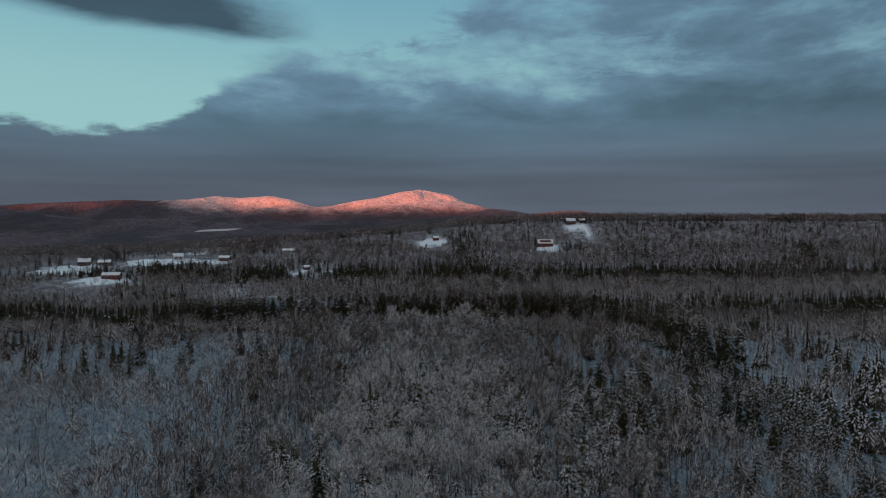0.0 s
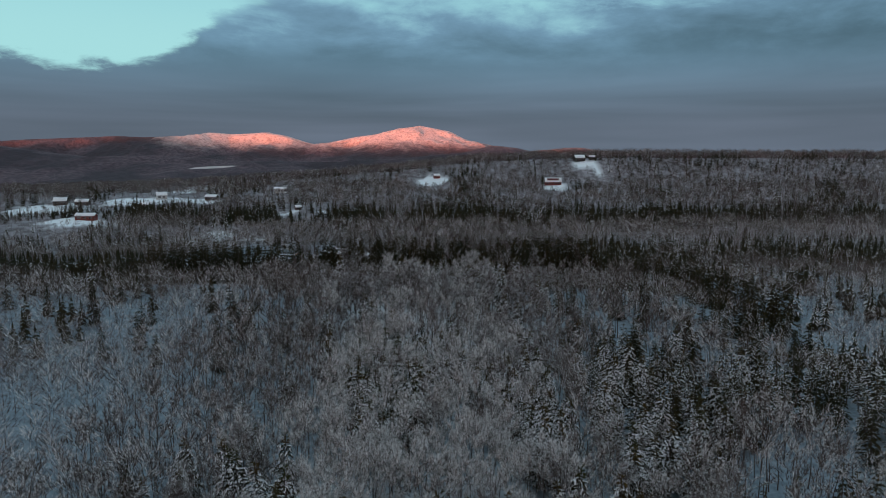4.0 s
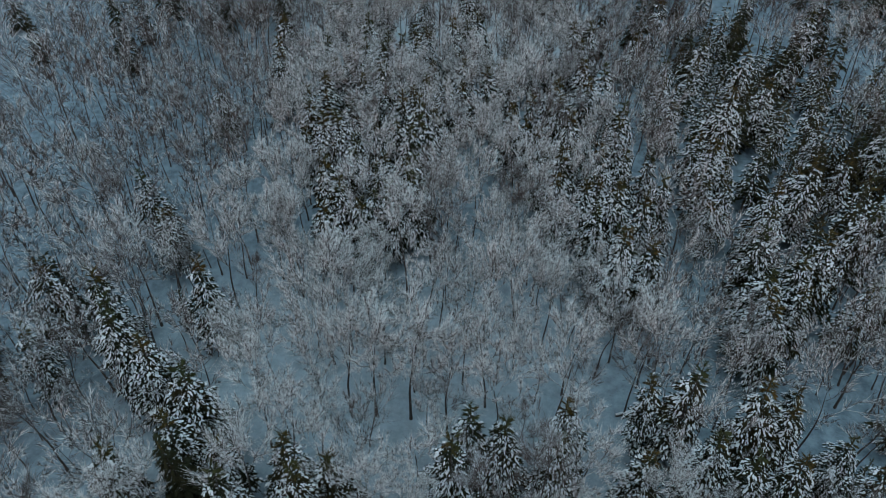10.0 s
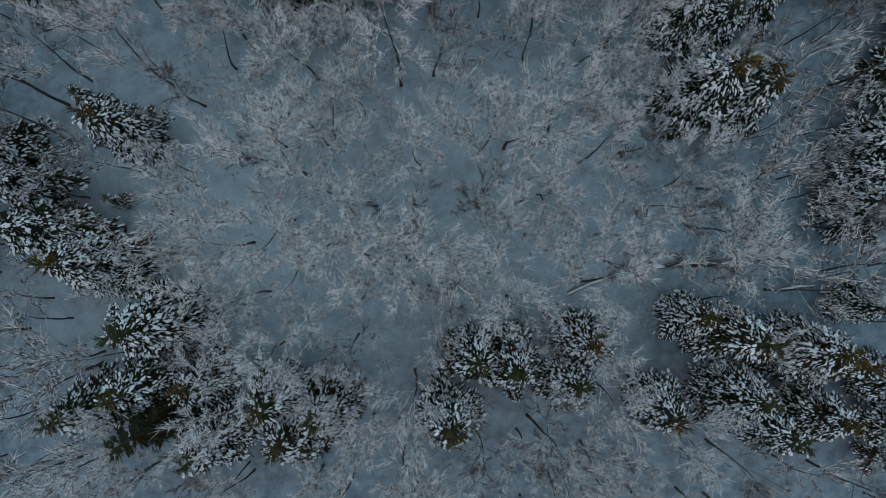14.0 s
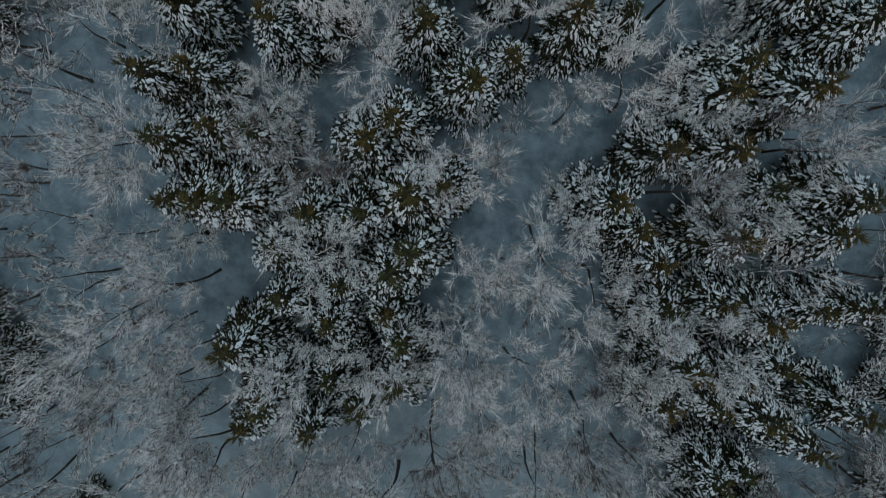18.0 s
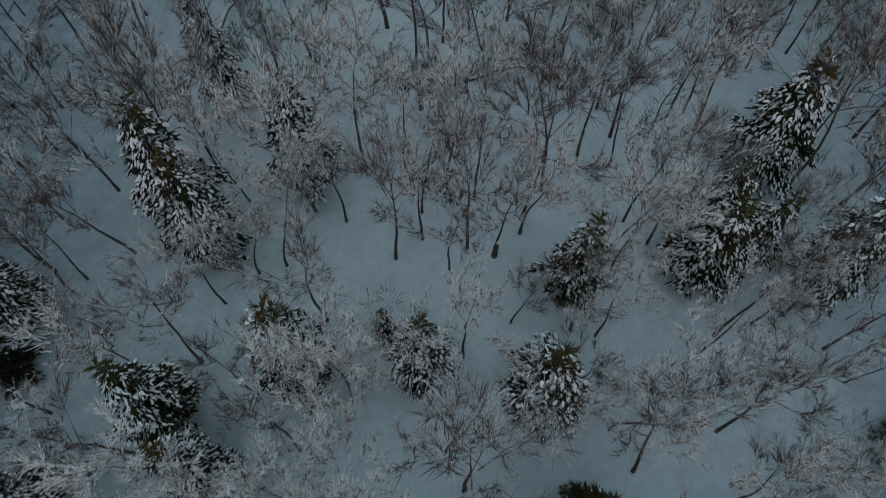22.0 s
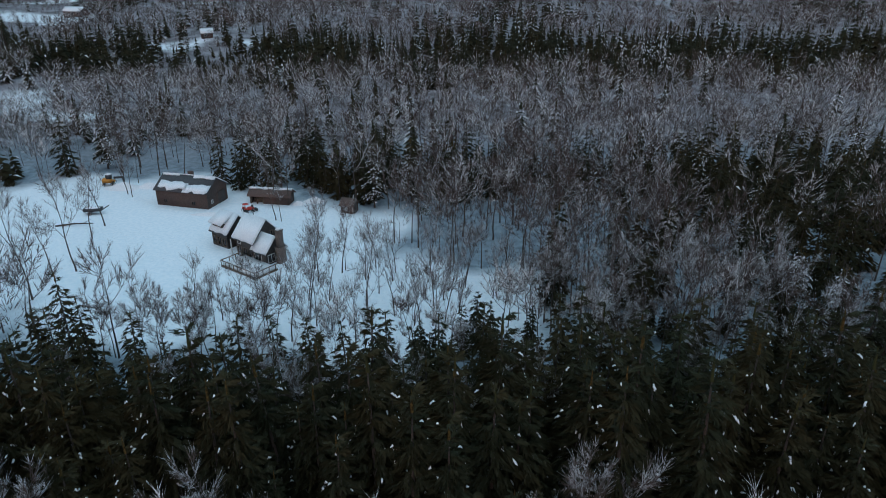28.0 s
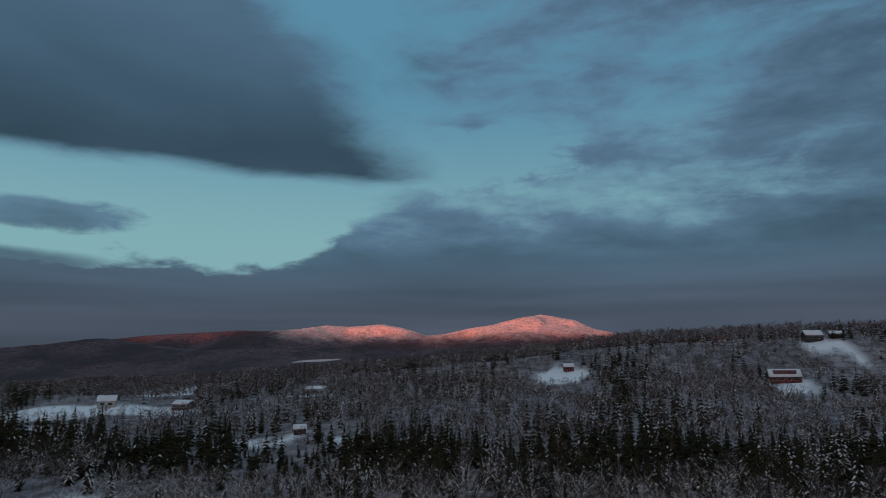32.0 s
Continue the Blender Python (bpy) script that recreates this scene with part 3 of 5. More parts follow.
def conifer_shape(seed, tall=15.0, wide=3.2, bare=0.20, whorls=14, each=8, snow=1.0, bald_top=0.14, droop=0.45, power=0.7, tufts=11.0, broad=1.0):
    """A conifer: straight trunk, tiers of drooping boughs made of many needle tufts, clods of snow on part of them. Returns trunk, foliage, snow and treetop."""
    rnd = random.Random(seed)
    green, tuft, white, tip = [], [], [], []
    sides = [rnd.uniform(0.72, 1.2) for _ in range(7)]
    for k in range(whorls):
        u = k / (whorls - 1)
        z = tall * (bare + (0.985 - bare) * u)
        reach = wide * ((1 - u) ** power * 0.95 + 0.07) * (0.66 + 0.34 * min(1, u * 4 + 0.2)) * rnd.uniform(0.84, 1.12)
        count = max(4, round(each * (1.12 - 0.55 * u)))
        off = rnd.uniform(0, 6)
        for j in range(count):
            turn = off + (j + rnd.uniform(-0.4, 0.4)) * 2 * math.pi / count
            long = max(0.5, reach * rnd.uniform(0.58, 1.14) * sides[int(turn * 7 / 6.2832) % 7])
            fall = droop * rnd.uniform(0.4, 1.3) - (0.8 if u > 0.93 else 0.5 * max(0, u - 0.6))
            x, y, z0 = rnd.uniform(-0.08, 0.08), rnd.uniform(-0.08, 0.08), z + rnd.uniform(-0.4, 0.4)
            green.append((x, y, z0, turn, long * 0.94, 0.14 + 0.17 * long * broad, 0.45, fall))
            laden = snow * (0.1 if u > 1 - bald_top else 1) * (1 if rnd.random() < 0.85 else 0.3)
            for _ in range(1 + round(long * tufts)):
                r = math.sqrt(rnd.uniform(0.06, 1.0)) * long
                side = rnd.uniform(-0.30, 0.30) * (0.4 + 0.6 * r / long)
                at = turn + side
                h = z0 - fall * (r / long) ** 1.6 * long - 0.25 * abs(side) + rnd.uniform(-0.08, 0.12)
                aim = turn + side * 2.0 + rnd.uniform(-0.35, 0.35)
                size = rnd.uniform(0.34, 0.66) * (1.15 if tufts < 3 else 1) * (1.25 if tufts < 1.5 else 1) * (0.75 + 0.25 * broad)
                row = (x + math.cos(at) * r, y + math.sin(at) * r, h, aim, size, size * rnd.uniform(0.6, 0.95) * broad, 0.55, fall * rnd.uniform(0.5, 1.3) + 0.1)
                if u > 1 - bald_top:
                    row = (*row[:4], size * 0.95, size * 0.5, 0.5, row[7] - 0.3)
                (tip if u > 1 - bald_top else tuft).append(row)
                if rnd.random() < laden:
                    clod, ahead = size * (0.36 + 0.46 * rnd.random() ** 1.5), size * rnd.uniform(-0.1, 0.55)
                    white.append((row[0] + math.cos(aim) * ahead, row[1] + math.sin(aim) * ahead, h + 0.08 - 0.3 * row[7] * ahead, aim + rnd.uniform(-0.7, 0.7), clod, clod * rnd.uniform(0.34, 0.66) * (0.6 + 0.4 * broad), 0.20 + 0.2 * rnd.random(), row[7] + 0.1))
    stem = np.array([(0, 0, -0.6), (0, 0, tall * 0.5), (0, 0, tall)], float)
    trunk = tubes(stem[:-1], stem[1:], np.array([0.23, 0.13]), np.array([0.13, 0.03]), 6)
    lead = tubes(stem[-1:] - (0, 0, 0.9), stem[-1:] + (0, 0, 0.5), np.array([0.12]), np.array([0.02]), 4)
    return (trunk, together([boughs(BOUGH[:6], BOUGH_TRIS[:5], green, 0.05), boughs(TUFT, TUFT_TRIS, tuft, 0.2)]), boughs(CLOD, CLOD_TRIS, white, 0.15) if white else None,
            together([boughs(TUFT, TUFT_TRIS, tip, 0.12), lead]) if tip else lead)


KINDS = {
    # name: (shapes, label, category, group)
    "bare_tree": ([bare_shape(s, t, w, fat=1.25) for s, t, w in ((1, 16.5, 0.62), (2, 18, 0.54), (3, 15, 0.70), (4, 16.5, 0.50), (5, 18, 0.60))],
                  "leafless hardwood tree with snow-dusted branches", "tree", "bare trees"),
    "snowy_pine": ([conifer_shape(s, t, w) for s, t, w in ((11, 13, 3.6), (12, 14.5, 3.3), (13, 12, 3.9), (14, 13.5, 3.2))],
                   "green pine with heavy snow on its boughs", "tree", "snowy pines"),
    "dark_spruce": ([conifer_shape(s, t, w, snow=0.05, bare=0.08, bald_top=0.0, droop=0.4, power=0.75, whorls=18, each=9, tufts=5.5) for s, t, w in ((21, 13.5, 3.3), (22, 14.5, 3.1), (23, 12.5, 3.4))],
                    "dark green spruce with mere traces of snow", "tree", "dark spruces"),
    "frosted_fir": ([conifer_shape(s, t, w, snow=1.0, bald_top=0.0, tufts=7, whorls=12, each=8, bare=0.12, droop=0.55, broad=1.3) for s, t, w in ((31, 10, 2.4), (32, 11, 2.2))],
                    "young fir wholly coated in white snow", "tree", "frosted firs"),
    "brown_tree": ([bare_shape(s, t, w, fat=0.9) for s, t, w in ((6, 17, 0.50), (7, 18.5, 0.42), (8, 16, 0.56), (9, 17.5, 0.45))],
                   "leafless brown hardwood tree with hardly any snow", "tree", "brown trees"),
    "yard_tree": ([bare_shape(s, t, w, fat=0.55, girth=0.15, fork=0.4, sprays=8) for s, t, w in ((81, 15, 0.34), (82, 16.5, 0.30), (83, 13.5, 0.38))],
                  "slender leafless tree standing in open snow", "tree", "yard trees"),
}
MATS = {"yard_tree": ("bark", "brown_twigs"), "brown_tree": ("bark", "brown_twigs"), "bare_tree": ("bark", "twigs"), "snowy_pine": ("bark", "needles", "snow_load", "tip_needles"), "dark_spruce": ("bark", "needles", "snow_load", "tip_needles"), "frosted_fir": ("bark", "needles", "snow_load", "tip_needles")}
PARTS = {"yard_tree": ("trunk", "branchwork"), "brown_tree": ("trunk", "branchwork"), "bare_tree": ("trunk", "branchwork"), "snowy_pine": ("trunk", "foliage", "snow", "treetop"), "dark_spruce": ("trunk", "foliage", "snow", "treetop"), "frosted_fir": ("trunk", "foliage", "snow", "treetop")}
# lighter shapes for the woods further off
MID = {
    "bare_tree": [bare_shape(s, t, w, leaders=4, kids=3, sprays=11, fat=1.7, flat=True) for s, t, w in ((41, 16, 0.68), (42, 17, 0.74), (43, 15, 0.62))],
    "brown_tree": [bare_shape(s, t, w, leaders=4, kids=3, sprays=11, fat=1.4, flat=True) for s, t, w in ((44, 16, 0.58), (45, 17, 0.64), (46, 15.5, 0.52))],
    "snowy_pine": [conifer_shape(s, t, w, whorls=11, each=7, tufts=3.2, broad=1.2) for s, t, w in ((51, 14, 3.2), (52, 15, 2.9))],
    "dark_spruce": [conifer_shape(s, t, w, snow=0.015, whorls=13, each=7, bare=0.06, bald_top=0.0, droop=0.5, power=0.75, tufts=2.2, broad=1.4) for s, t, w in ((61, 14, 3.3), (62, 13, 3.1))],
}


def far_bare(seed, twigs, r, wide=5.2):
    """A hardwood far off: a stem and a vase of rising twigs."""
    rnd = random.Random(seed)
    foot, tip, r0 = [(0, 0, -0.5)], [(0, 0, 7.0)], [0.12]
    for k in range(twigs):
        turn, out = k * 2.4 + rnd.uniform(-0.4, 0.4), math.sqrt(rnd.uniform(0.02, 1))
        high = rnd.uniform(0, 1)
        z = 5.0 + 6.5 * high
        reach = wide * out * (0.55 + 0.45 * math.sin(math.pi * min(1.0, 0.25 + high * 0.8)))
        c, s = math.cos(turn), math.sin(turn)
        long = rnd.uniform(1.0, 2.6) * (1.6 if k % 4 == 0 else 1)
        foot.append((c * reach * 0.55, s * reach * 0.55, z - 0.6 + 0.5 * out))
        tip.append((c * (reach * 0.6 + long * 0.5), s * (reach * 0.6 + long * 0.5), z + long * rnd.uniform(0.2, 0.8)))
        r0.append(r * (1.5 if k % 4 == 0 else 1))
    return blades(foot, tip, r0, seed)


SPRIG = np.array([(0.0, 0, 0.12), (1.0, 0, -0.05), (0.6, 0.5, -0.16), (0.6, -0.5, -0.16)])
SPRIG_TRIS = np.array([(0, 1, 2), (0, 3, 1)])


def far_conifer(seed, tiers, each, snow):
    """A pointed cone of drooping sprigs in tiers, snow on part of them."""
    rnd = random.Random(seed)
    green, white = [], []
    for k in range(tiers):
        u = k / (tiers - 1)
        for j in range(each if u < 0.75 else 4):
            turn = (j + rnd.uniform(-0.35, 0.35)) * 6.283 / each + k * 0.9
            long = 3.3 * ((1 - u) ** 0.65 * 0.95 + 0.04) * (0.7 + 0.3 * min(1.0, 4 * u + 0.2)) * rnd.uniform(0.65, 1.2)
            fall = 0.5 - 0.9 * max(0.0, u - 0.65)
            row = (0, 0, 12.0 * (0.08 + 0.89 * u) + rnd.uniform(-0.4, 0.4), turn, long, long * 0.62 + 0.25, 0.8, fall)
            green.append(row)
            if rnd.random() < snow:
                white.append((math.cos(turn) * long * 0.35, math.sin(turn) * long * 0.35, row[2] + 0.12 - fall * long * 0.19, turn, long * 0.66, long * 0.20 + 0.1, 0.8, fall * 1.15))
    spire = tubes([(0, 0, 9.5)], [(0, 0, 12.6)], np.array([0.4]), np.array([0.03]), 3)
    return together([boughs(SPRIG, SPRIG_TRIS, green), spire]), (boughs(CLOD, CLOD_TRIS, white) if white else None)


FAR = {"bare_tree": [far_bare(s, 120, 0.06) for s in range(70, 75)], "snowy_pine": [far_conifer(75, 9, 7, 0.6), far_conifer(76, 9, 7, 0.5)], "dark_spruce": [far_conifer(77, 10, 8, 0.02), far_conifer(78, 10, 8, 0.04)]}
DIM = {"bare_tree": [far_bare(s, 80, 0.11) for s in range(90, 95)], "snowy_pine": [far_conifer(95, 7, 6, 0.6), far_conifer(96, 7, 6, 0.5)], "dark_spruce": [far_conifer(97, 7, 7, 0.0), far_conifer(98, 8, 7, 0.02)]}
FAR["brown_tree"], DIM["brown_tree"] = FAR["bare_tree"], DIM["bare_tree"]
# ---- where the woods stand
def cluster(x, y, scale, seed):
    """A soft random field between about -1 and 1, by which kinds keep together."""
    return np.array([noise.noise(Vector((a * scale, b * scale, seed))) for a, b in zip(np.ravel(x), np.ravel(y))]) * 1.6


def jittered(x0, x1, y0, y1, step, rng):
    gx, gy = np.meshgrid(np.arange(x0, x1, step), np.arange(y0, y1, step))
    x, y = gx.ravel() + rng.uniform(-0.48, 0.48, gx.size) * step, gy.ravel() + rng.uniform(-0.48, 0.48, gx.size) * step
    return x, y


rng = np.random.default_rng(5)
made = {}


def plant(kind, x, y, size=1.0, turn=0.0, variant=0, lean=(0.0, 0.0)):
    """One tree as a thing of its own."""
    shapes, label, category, group = KINDS[kind]
    variant %= len(shapes)
    spot = pose(x, y, float(land(x, y)), math.degrees(lean[1]), math.degrees(lean[0]), math.degrees(turn)) @ Matrix.Diagonal((size, size, size, 1))
    if (kind, variant) in made:
        return copy_thing(made[kind, variant], spot)
    root = tagged(new(kind), label, category, group)
    for name, mat, shape in zip(PARTS[kind], MATS[kind], shapes[variant]):
        tagged(part(name, mesh_of(kind + "_" + name, *shape, [M[mat]], smooth=name == "snow"), root), kind="" if name == "trunk" else "stuff")
    root.matrix_basis = spot
    made[kind, variant] = root
    return root


# the belt of tall spruces: a line through the woods that bends towards the start of the flight
BELT = [(-330, 386), (-150, 375), (-60, 371), (60, 371), (92, 368), (113, 335), (121, 302), (134, 282)]


def belt_gap(x, y):
    """Metres from the belt's edge, less than 0 inside it."""
    best = 1e9
    for (ax, ay), (bx, by) in zip(BELT, BELT[1:]):
        u = max(0.0, min(1.0, ((x - ax) * (bx - ax) + (y - ay) * (by - ay)) / ((bx - ax) ** 2 + (by - ay) ** 2)))
        best = min(best, math.hypot(x - ax - u * (bx - ax), y - ay - u * (by - ay)))
    return best - 8.5


def kind_at(x, y, rnd):
    kind = stand_at(x, y, rnd)
    if y > 398 and kind == "bare_tree" and rnd.random() < (0.12 if y < 450 else 0.55 if y < 620 else 0.15):
        return kind
    return "brown_tree" if kind == "bare_tree" and (y > 372 or rnd.random() < 0.25) else kind


def stand_at(x, y, rnd):
    """Which kind of tree grows at a place, by the pattern of the stands."""
    field = cluster([x], [y], 0.030, 3.0)[0] + 0.5 * cluster([x], [y], 0.09, 8.0)[0]
    edge = 3 * cluster([x], [y], 0.05, 11.0)[0]
    if 376 < y < 397 and abs(x) < 90:
        return "dark_spruce" if rnd.random() < 0.85 else "brown_tree"
    if belt_gap(x, y) < 2:
        return "dark_spruce" if rnd.random() < 0.4 else "brown_tree"
    if 336 < y + edge < 364 and abs(x) < 75:
        return "snowy_pine" if rnd.random() < 0.42 else "dark_spruce" if rnd.random() < 0.15 else "bare_tree"
    belt = 0.0
    if y > 394 + 0.03 * x:
        row = math.exp(-((y - 488 - 0.05 * max(x, -60)) / 11) ** 2) * (x > -45 or y > 481)
        side = 0.8 * (x > 38 + edge * 3) * (400 + edge < y < 500)
        band = 0.92 * math.exp(-((y - 648 - 0.02 * x + edge * 3) / 32) ** 2)
        clump = cluster([x], [y], 0.022, 21.0)[0]
        dark = max(row, side, band, (0.04 if y < 620 else 0.07 if x < 120 else 0.18) if x > -70 or y < 545 else 0.14) + (0.5 if y > 600 and clump > 0.50 else 0.0)
        if rnd.uniform(0.05, 0.95) + 0.32 * cluster([x], [y], 0.016, 5.0)[0] < dark:
            return "dark_spruce" if rnd.random() < 0.92 else "snowy_pine"
        return "snowy_pine" if rnd.random() < 0.02 + 0.06 * (cluster([x], [y], 0.02, 15.0)[0] > 0.5) else "bare_tree"
    if (x > 46 or (x < -52 and y > 265)) and rnd.random() < 0.13 + 0.25 * field:
        return "dark_spruce"
    pines = math.exp(-((y - 215) / 30) ** 2) * 0.75 + (0.2 if x > 20 else -0.3 if x > -46 else -1.1) * (y < 340)
    if belt + 0.3 * field + rnd.uniform(-0.25, 0.25) > 0.62:
        return "dark_spruce"
    if field + pines + rnd.uniform(-0.3, 0.3) > 0.52:
        return "snowy_pine"
    return "bare_tree"


rnd = random.Random(9)
# pines under the flight, where they stand
PINES_A = [(-23.9, 146.3), (-17.5, 147.0), (-2.8, 148.4), (40.2, 148.8), (-36.4, 148.8), (-14.7, 149.0), (27.4, 149.4), (32.6, 150.2), (-19.4, 150.3), (17.6, 151.0), (-26.1, 151.3), (24.2, 151.7), (-30.3, 151.9), (8.5, 152.2), (2.7, 154.0), (-0.7, 154.4), (30.4, 155.9), (34.0, 156.0), (9.7, 156.3), (-29.8, 156.5), (22.8, 157.7), (19.8, 158.7), (-58.2, 161.6), (-36.4, 161.7), (-40.3, 164.9), (-52.3, 165.9), (-44.7, 169.5), (37.9, 169.8), (-46.5, 172.4), (42.5, 174.2), (50.6, 174.3), (-34.3, 175.0), (-55.7, 175.5), (37.9, 176.4), (56.1, 177.0), (23.5, 179.3), (20.0, 181.0), (24.7, 181.8), (48.5, 182.5), (40.3, 183.6), (63.2, 185.6), (21.6, 187.1), (18.5, 187.4), (56.2, 188.0), (43.8, 189.1)]
PINES_B = [(-15.7, 190.1), (25.5, 190.4), (-21.5, 190.4), (-19.1, 192.5), (-11.7, 192.7), (21.6, 193.1), (28.9, 193.9), (12.8, 194.0), (17.1, 194.1), (-13.7, 194.6), (-7.6, 194.8), (19.7, 195.7), (65.3, 196.1), (23.2, 197.2), (13.7, 197.9), (-8.0, 198.1), (-14.0, 198.9), (51.4, 200.2), (-9.8, 200.4), (20.2, 200.9), (-18.1, 201.1), (12.3, 201.5), (59.9, 201.9), (24.6, 201.9), (28.3, 202.0), (15.8, 202.6), (-12.6, 202.6), (38.3, 203.1), (-9.4, 204.4), (-18.8, 205.4), (11.3, 205.5), (-7.2, 205.8), (16.7, 207.6), (9.2, 208.0), (-15.2, 208.1), (-26.6, 208.6), (-11.6, 208.6), (-20.8, 209.2), (-24.0, 209.3), (58.9, 209.8), (69.4, 209.9), (-8.1, 210.0), (6.8, 210.0), (76.8, 210.0), (-5.1, 210.9)]
PINES_C = [(25.6, 211.0), (20.1, 211.2), (43.0, 212.9), (10.8, 213.8), (-26.8, 213.9), (15.4, 214.0), (-11.5, 214.1), (-23.5, 214.5), (-9.1, 215.9), (14.8, 218.2), (20.6, 218.4), (-24.5, 218.5), (-3.8, 218.6), (16.4, 220.3), (-1.0, 220.4), (-18.5, 222.1), (53.9, 222.6), (-6.9, 222.6), (4.3, 222.7), (7.6, 223.2), (24.6, 223.5), (-25.8, 223.7), (-15.3, 224.7), (21.6, 227.1), (-0.5, 227.9), (84.6, 228.9), (-6.3, 228.9), (-24.3, 229.4), (6.1, 230.7), (-21.0, 230.8), (52.2, 231.2), (-9.9, 233.8), (-35.5, 233.9), (7.7, 234.5), (-1.2, 235.0), (-27.2, 236.0), (-15.9, 236.1), (-19.2, 236.3), (-37.0, 238.5), (-16.0, 239.0), (-12.7, 239.2), (23.5, 239.9), (-9.3, 240.2), (16.7, 240.4), (12.5, 240.7)]
PINES_D = [(47.8, 240.7), (-16.1, 242.3), (21.9, 242.8), (25.3, 243.8), (-10.3, 246.4), (8.9, 246.9), (-19.8, 247.0), (-7.4, 247.9), (-38.2, 248.6), (-22.2, 249.2), (-2.3, 249.9), (0.8, 250.0), (-19.2, 250.2), (-8.8, 251.0), (72.8, 252.2), (-38.8, 252.3), (2.9, 254.3), (-37.3, 257.1), (43.5, 259.5), (-25.4, 259.5), (-59.1, 264.3), (-29.5, 264.3), (0.9, 266.6), (65.4, 266.7), (-19.1, 268.3), (-8.8, 268.6), (56.1, 269.8), (84.4, 270.4), (-43.1, 271.3), (-51.2, 274.7), (3.1, 275.9), (25.3, 277.9), (14.3, 278.1), (-27.9, 278.7), (18.2, 279.7), (15.9, 281.1), (-74.4, 281.4), (-30.7, 281.7), (-20.4, 285.4), (21.8, 288.8), (-28.5, 294.0), (9.0, 308.2), (22.5, 318.0), (-14.9, 318.6), (15.1, 319.5)]
PINES_E = [(-11.6, 320.5), (-50.3, 321.2), (23.8, 333.0), (-13.4, 338.2), (24.2, 338.3), (-17.4, 339.5), (-20.6, 340.8), (-4.7, 341.1), (-1.6, 341.9), (-10.7, 343.1), (-13.9, 343.8), (-7.6, 344.0), (-17.1, 345.3)]
PINES_F = [(-27.7, 218.6), (-20.1, 214.3), (-21.5, 197.2), (24.7, 207.5), (45.5, 194.7), (50.6, 196.6), (42.8, 177.2), (37.3, 173.3), (-49.6, 196.9), (-45.2, 189.8), (-5.5, 336.6), (19.6, 337.7), (14.3, 322.9), (23.7, 321.1), (22.7, 312.1), (-20.6, 320.7), (-47.6, 335.9), (-41.2, 325.7), (7.7, 322.9), (-9.3, 325.4), (-37.3, 338.3), (-54.3, 339.9), (31.6, 335.7), (12.1, 327.6), (-51.1, 350.9), (-5.3, 331.4), (20.4, 332.4), (-14.6, 348.8), (-2.0, 347.0), (-22.4, 344.8), (15.1, 339.8)]
PINES = PINES_A + PINES_B + PINES_C + PINES_D + PINES_E + PINES_F
# hardwoods whose feet show
BARE_A = [(-33.5, 181.4), (-25.1, 185.8), (-15.3, 165.1), (-18.4, 172.2), (-19.8, 167.4), (-11.8, 163.7), (-7.5, 163.5), (2.0, 165.4), (10.2, 161.9), (6.3, 177.0), (2.2, 175.7), (-9.0, 182.2), (-27.1, 166.8), (-44.5, 178.8), (22.4, 164.0), (-5.6, 270.4), (-16.8, 263.4), (-27.5, 259.2), (-13.5, 257.1), (7.0, 277.5), (-29.1, 286.8), (-41.7, 276.0), (-43.1, 283.1), (-19.7, 283.3), (-15.1, 287.0), (-7.6, 286.2), (-9.6, 280.9), (-15.1, 266.2), (-0.7, 281.6), (5.2, 277.8)]
BARE_B = [(8.6, 261.4), (15.7, 264.7), (-44.3, 267.9), (-28.1, 269.0), (-32.3, 261.3), (23.9, 286.2), (-17.8, 273.2), (-5.3, 259.5), (-21.4, 298.6), (-29.8, 284.4), (-36.0, 297.1), (-41.8, 296.1), (-9.6, 297.8), (-8.4, 301.1), (-14.1, 302.8), (-20.0, 302.0), (-13.5, 308.8), (5.6, 311.0), (15.7, 310.1), (17.5, 305.7), (17.8, 300.4), (25.8, 297.1), (1.3, 285.8), (-0.6, 283.0), (-10.2, 293.7), (-27.2, 293.6), (-24.3, 296.8), (-44.4, 291.8), (8.1, 291.7), (-37.5, 306.6), (-4.1, 292.7)]
BARES = BARE_A + BARE_B
FIRS = [(-40.0, 178.5), (-37.4, 168.5), (4.0, 150.5), (9.2, 222.5), (5.1, 241.1), (-12.5, 272.0), (2.5, 298.0)]
SPRUCES = [(-71.7, 277.4), (-50.5, 278.4), (-42.9, 267.2), (31.7, 263.4), (41.8, 267.5), (49.4, 254.9), (80.9, 260.1), (67.9, 245.4), (110.9, 277.7), (94.2, 239.8), (63.5, 207.8), (-63.4, 166.3), (-57.7, 180.2), (-28.7, 148.2), (-138.8, 296.4), (4.7, 357.1), (67.2, 295.1), (-97.3, 256.5), (-75.2, 252.7), (69.3, 213.1), (55.9, 202.9), (75.3, 200.0), (-4.0, 331.2), (-36.4, 332.3), (-66.0, 171.0), (4.1, 257.5), (7.9, 423.5), (25.9, 424.6), (18.8, 411.1), (9.2, 430.8), (24, 432), (15.4, 353.7), (22.8, 351.7), (-25.7, 366), (24.0, 309.9), (40, 425), (34, 452), (62, 436)]
taken = np.array(PINES + FIRS + SPRUCES + BARES)
count = {"bare_tree": 0, "brown_tree": 0, "snowy_pine": 0, "dark_spruce": 0, "frosted_fir": 0}
stuff = {}


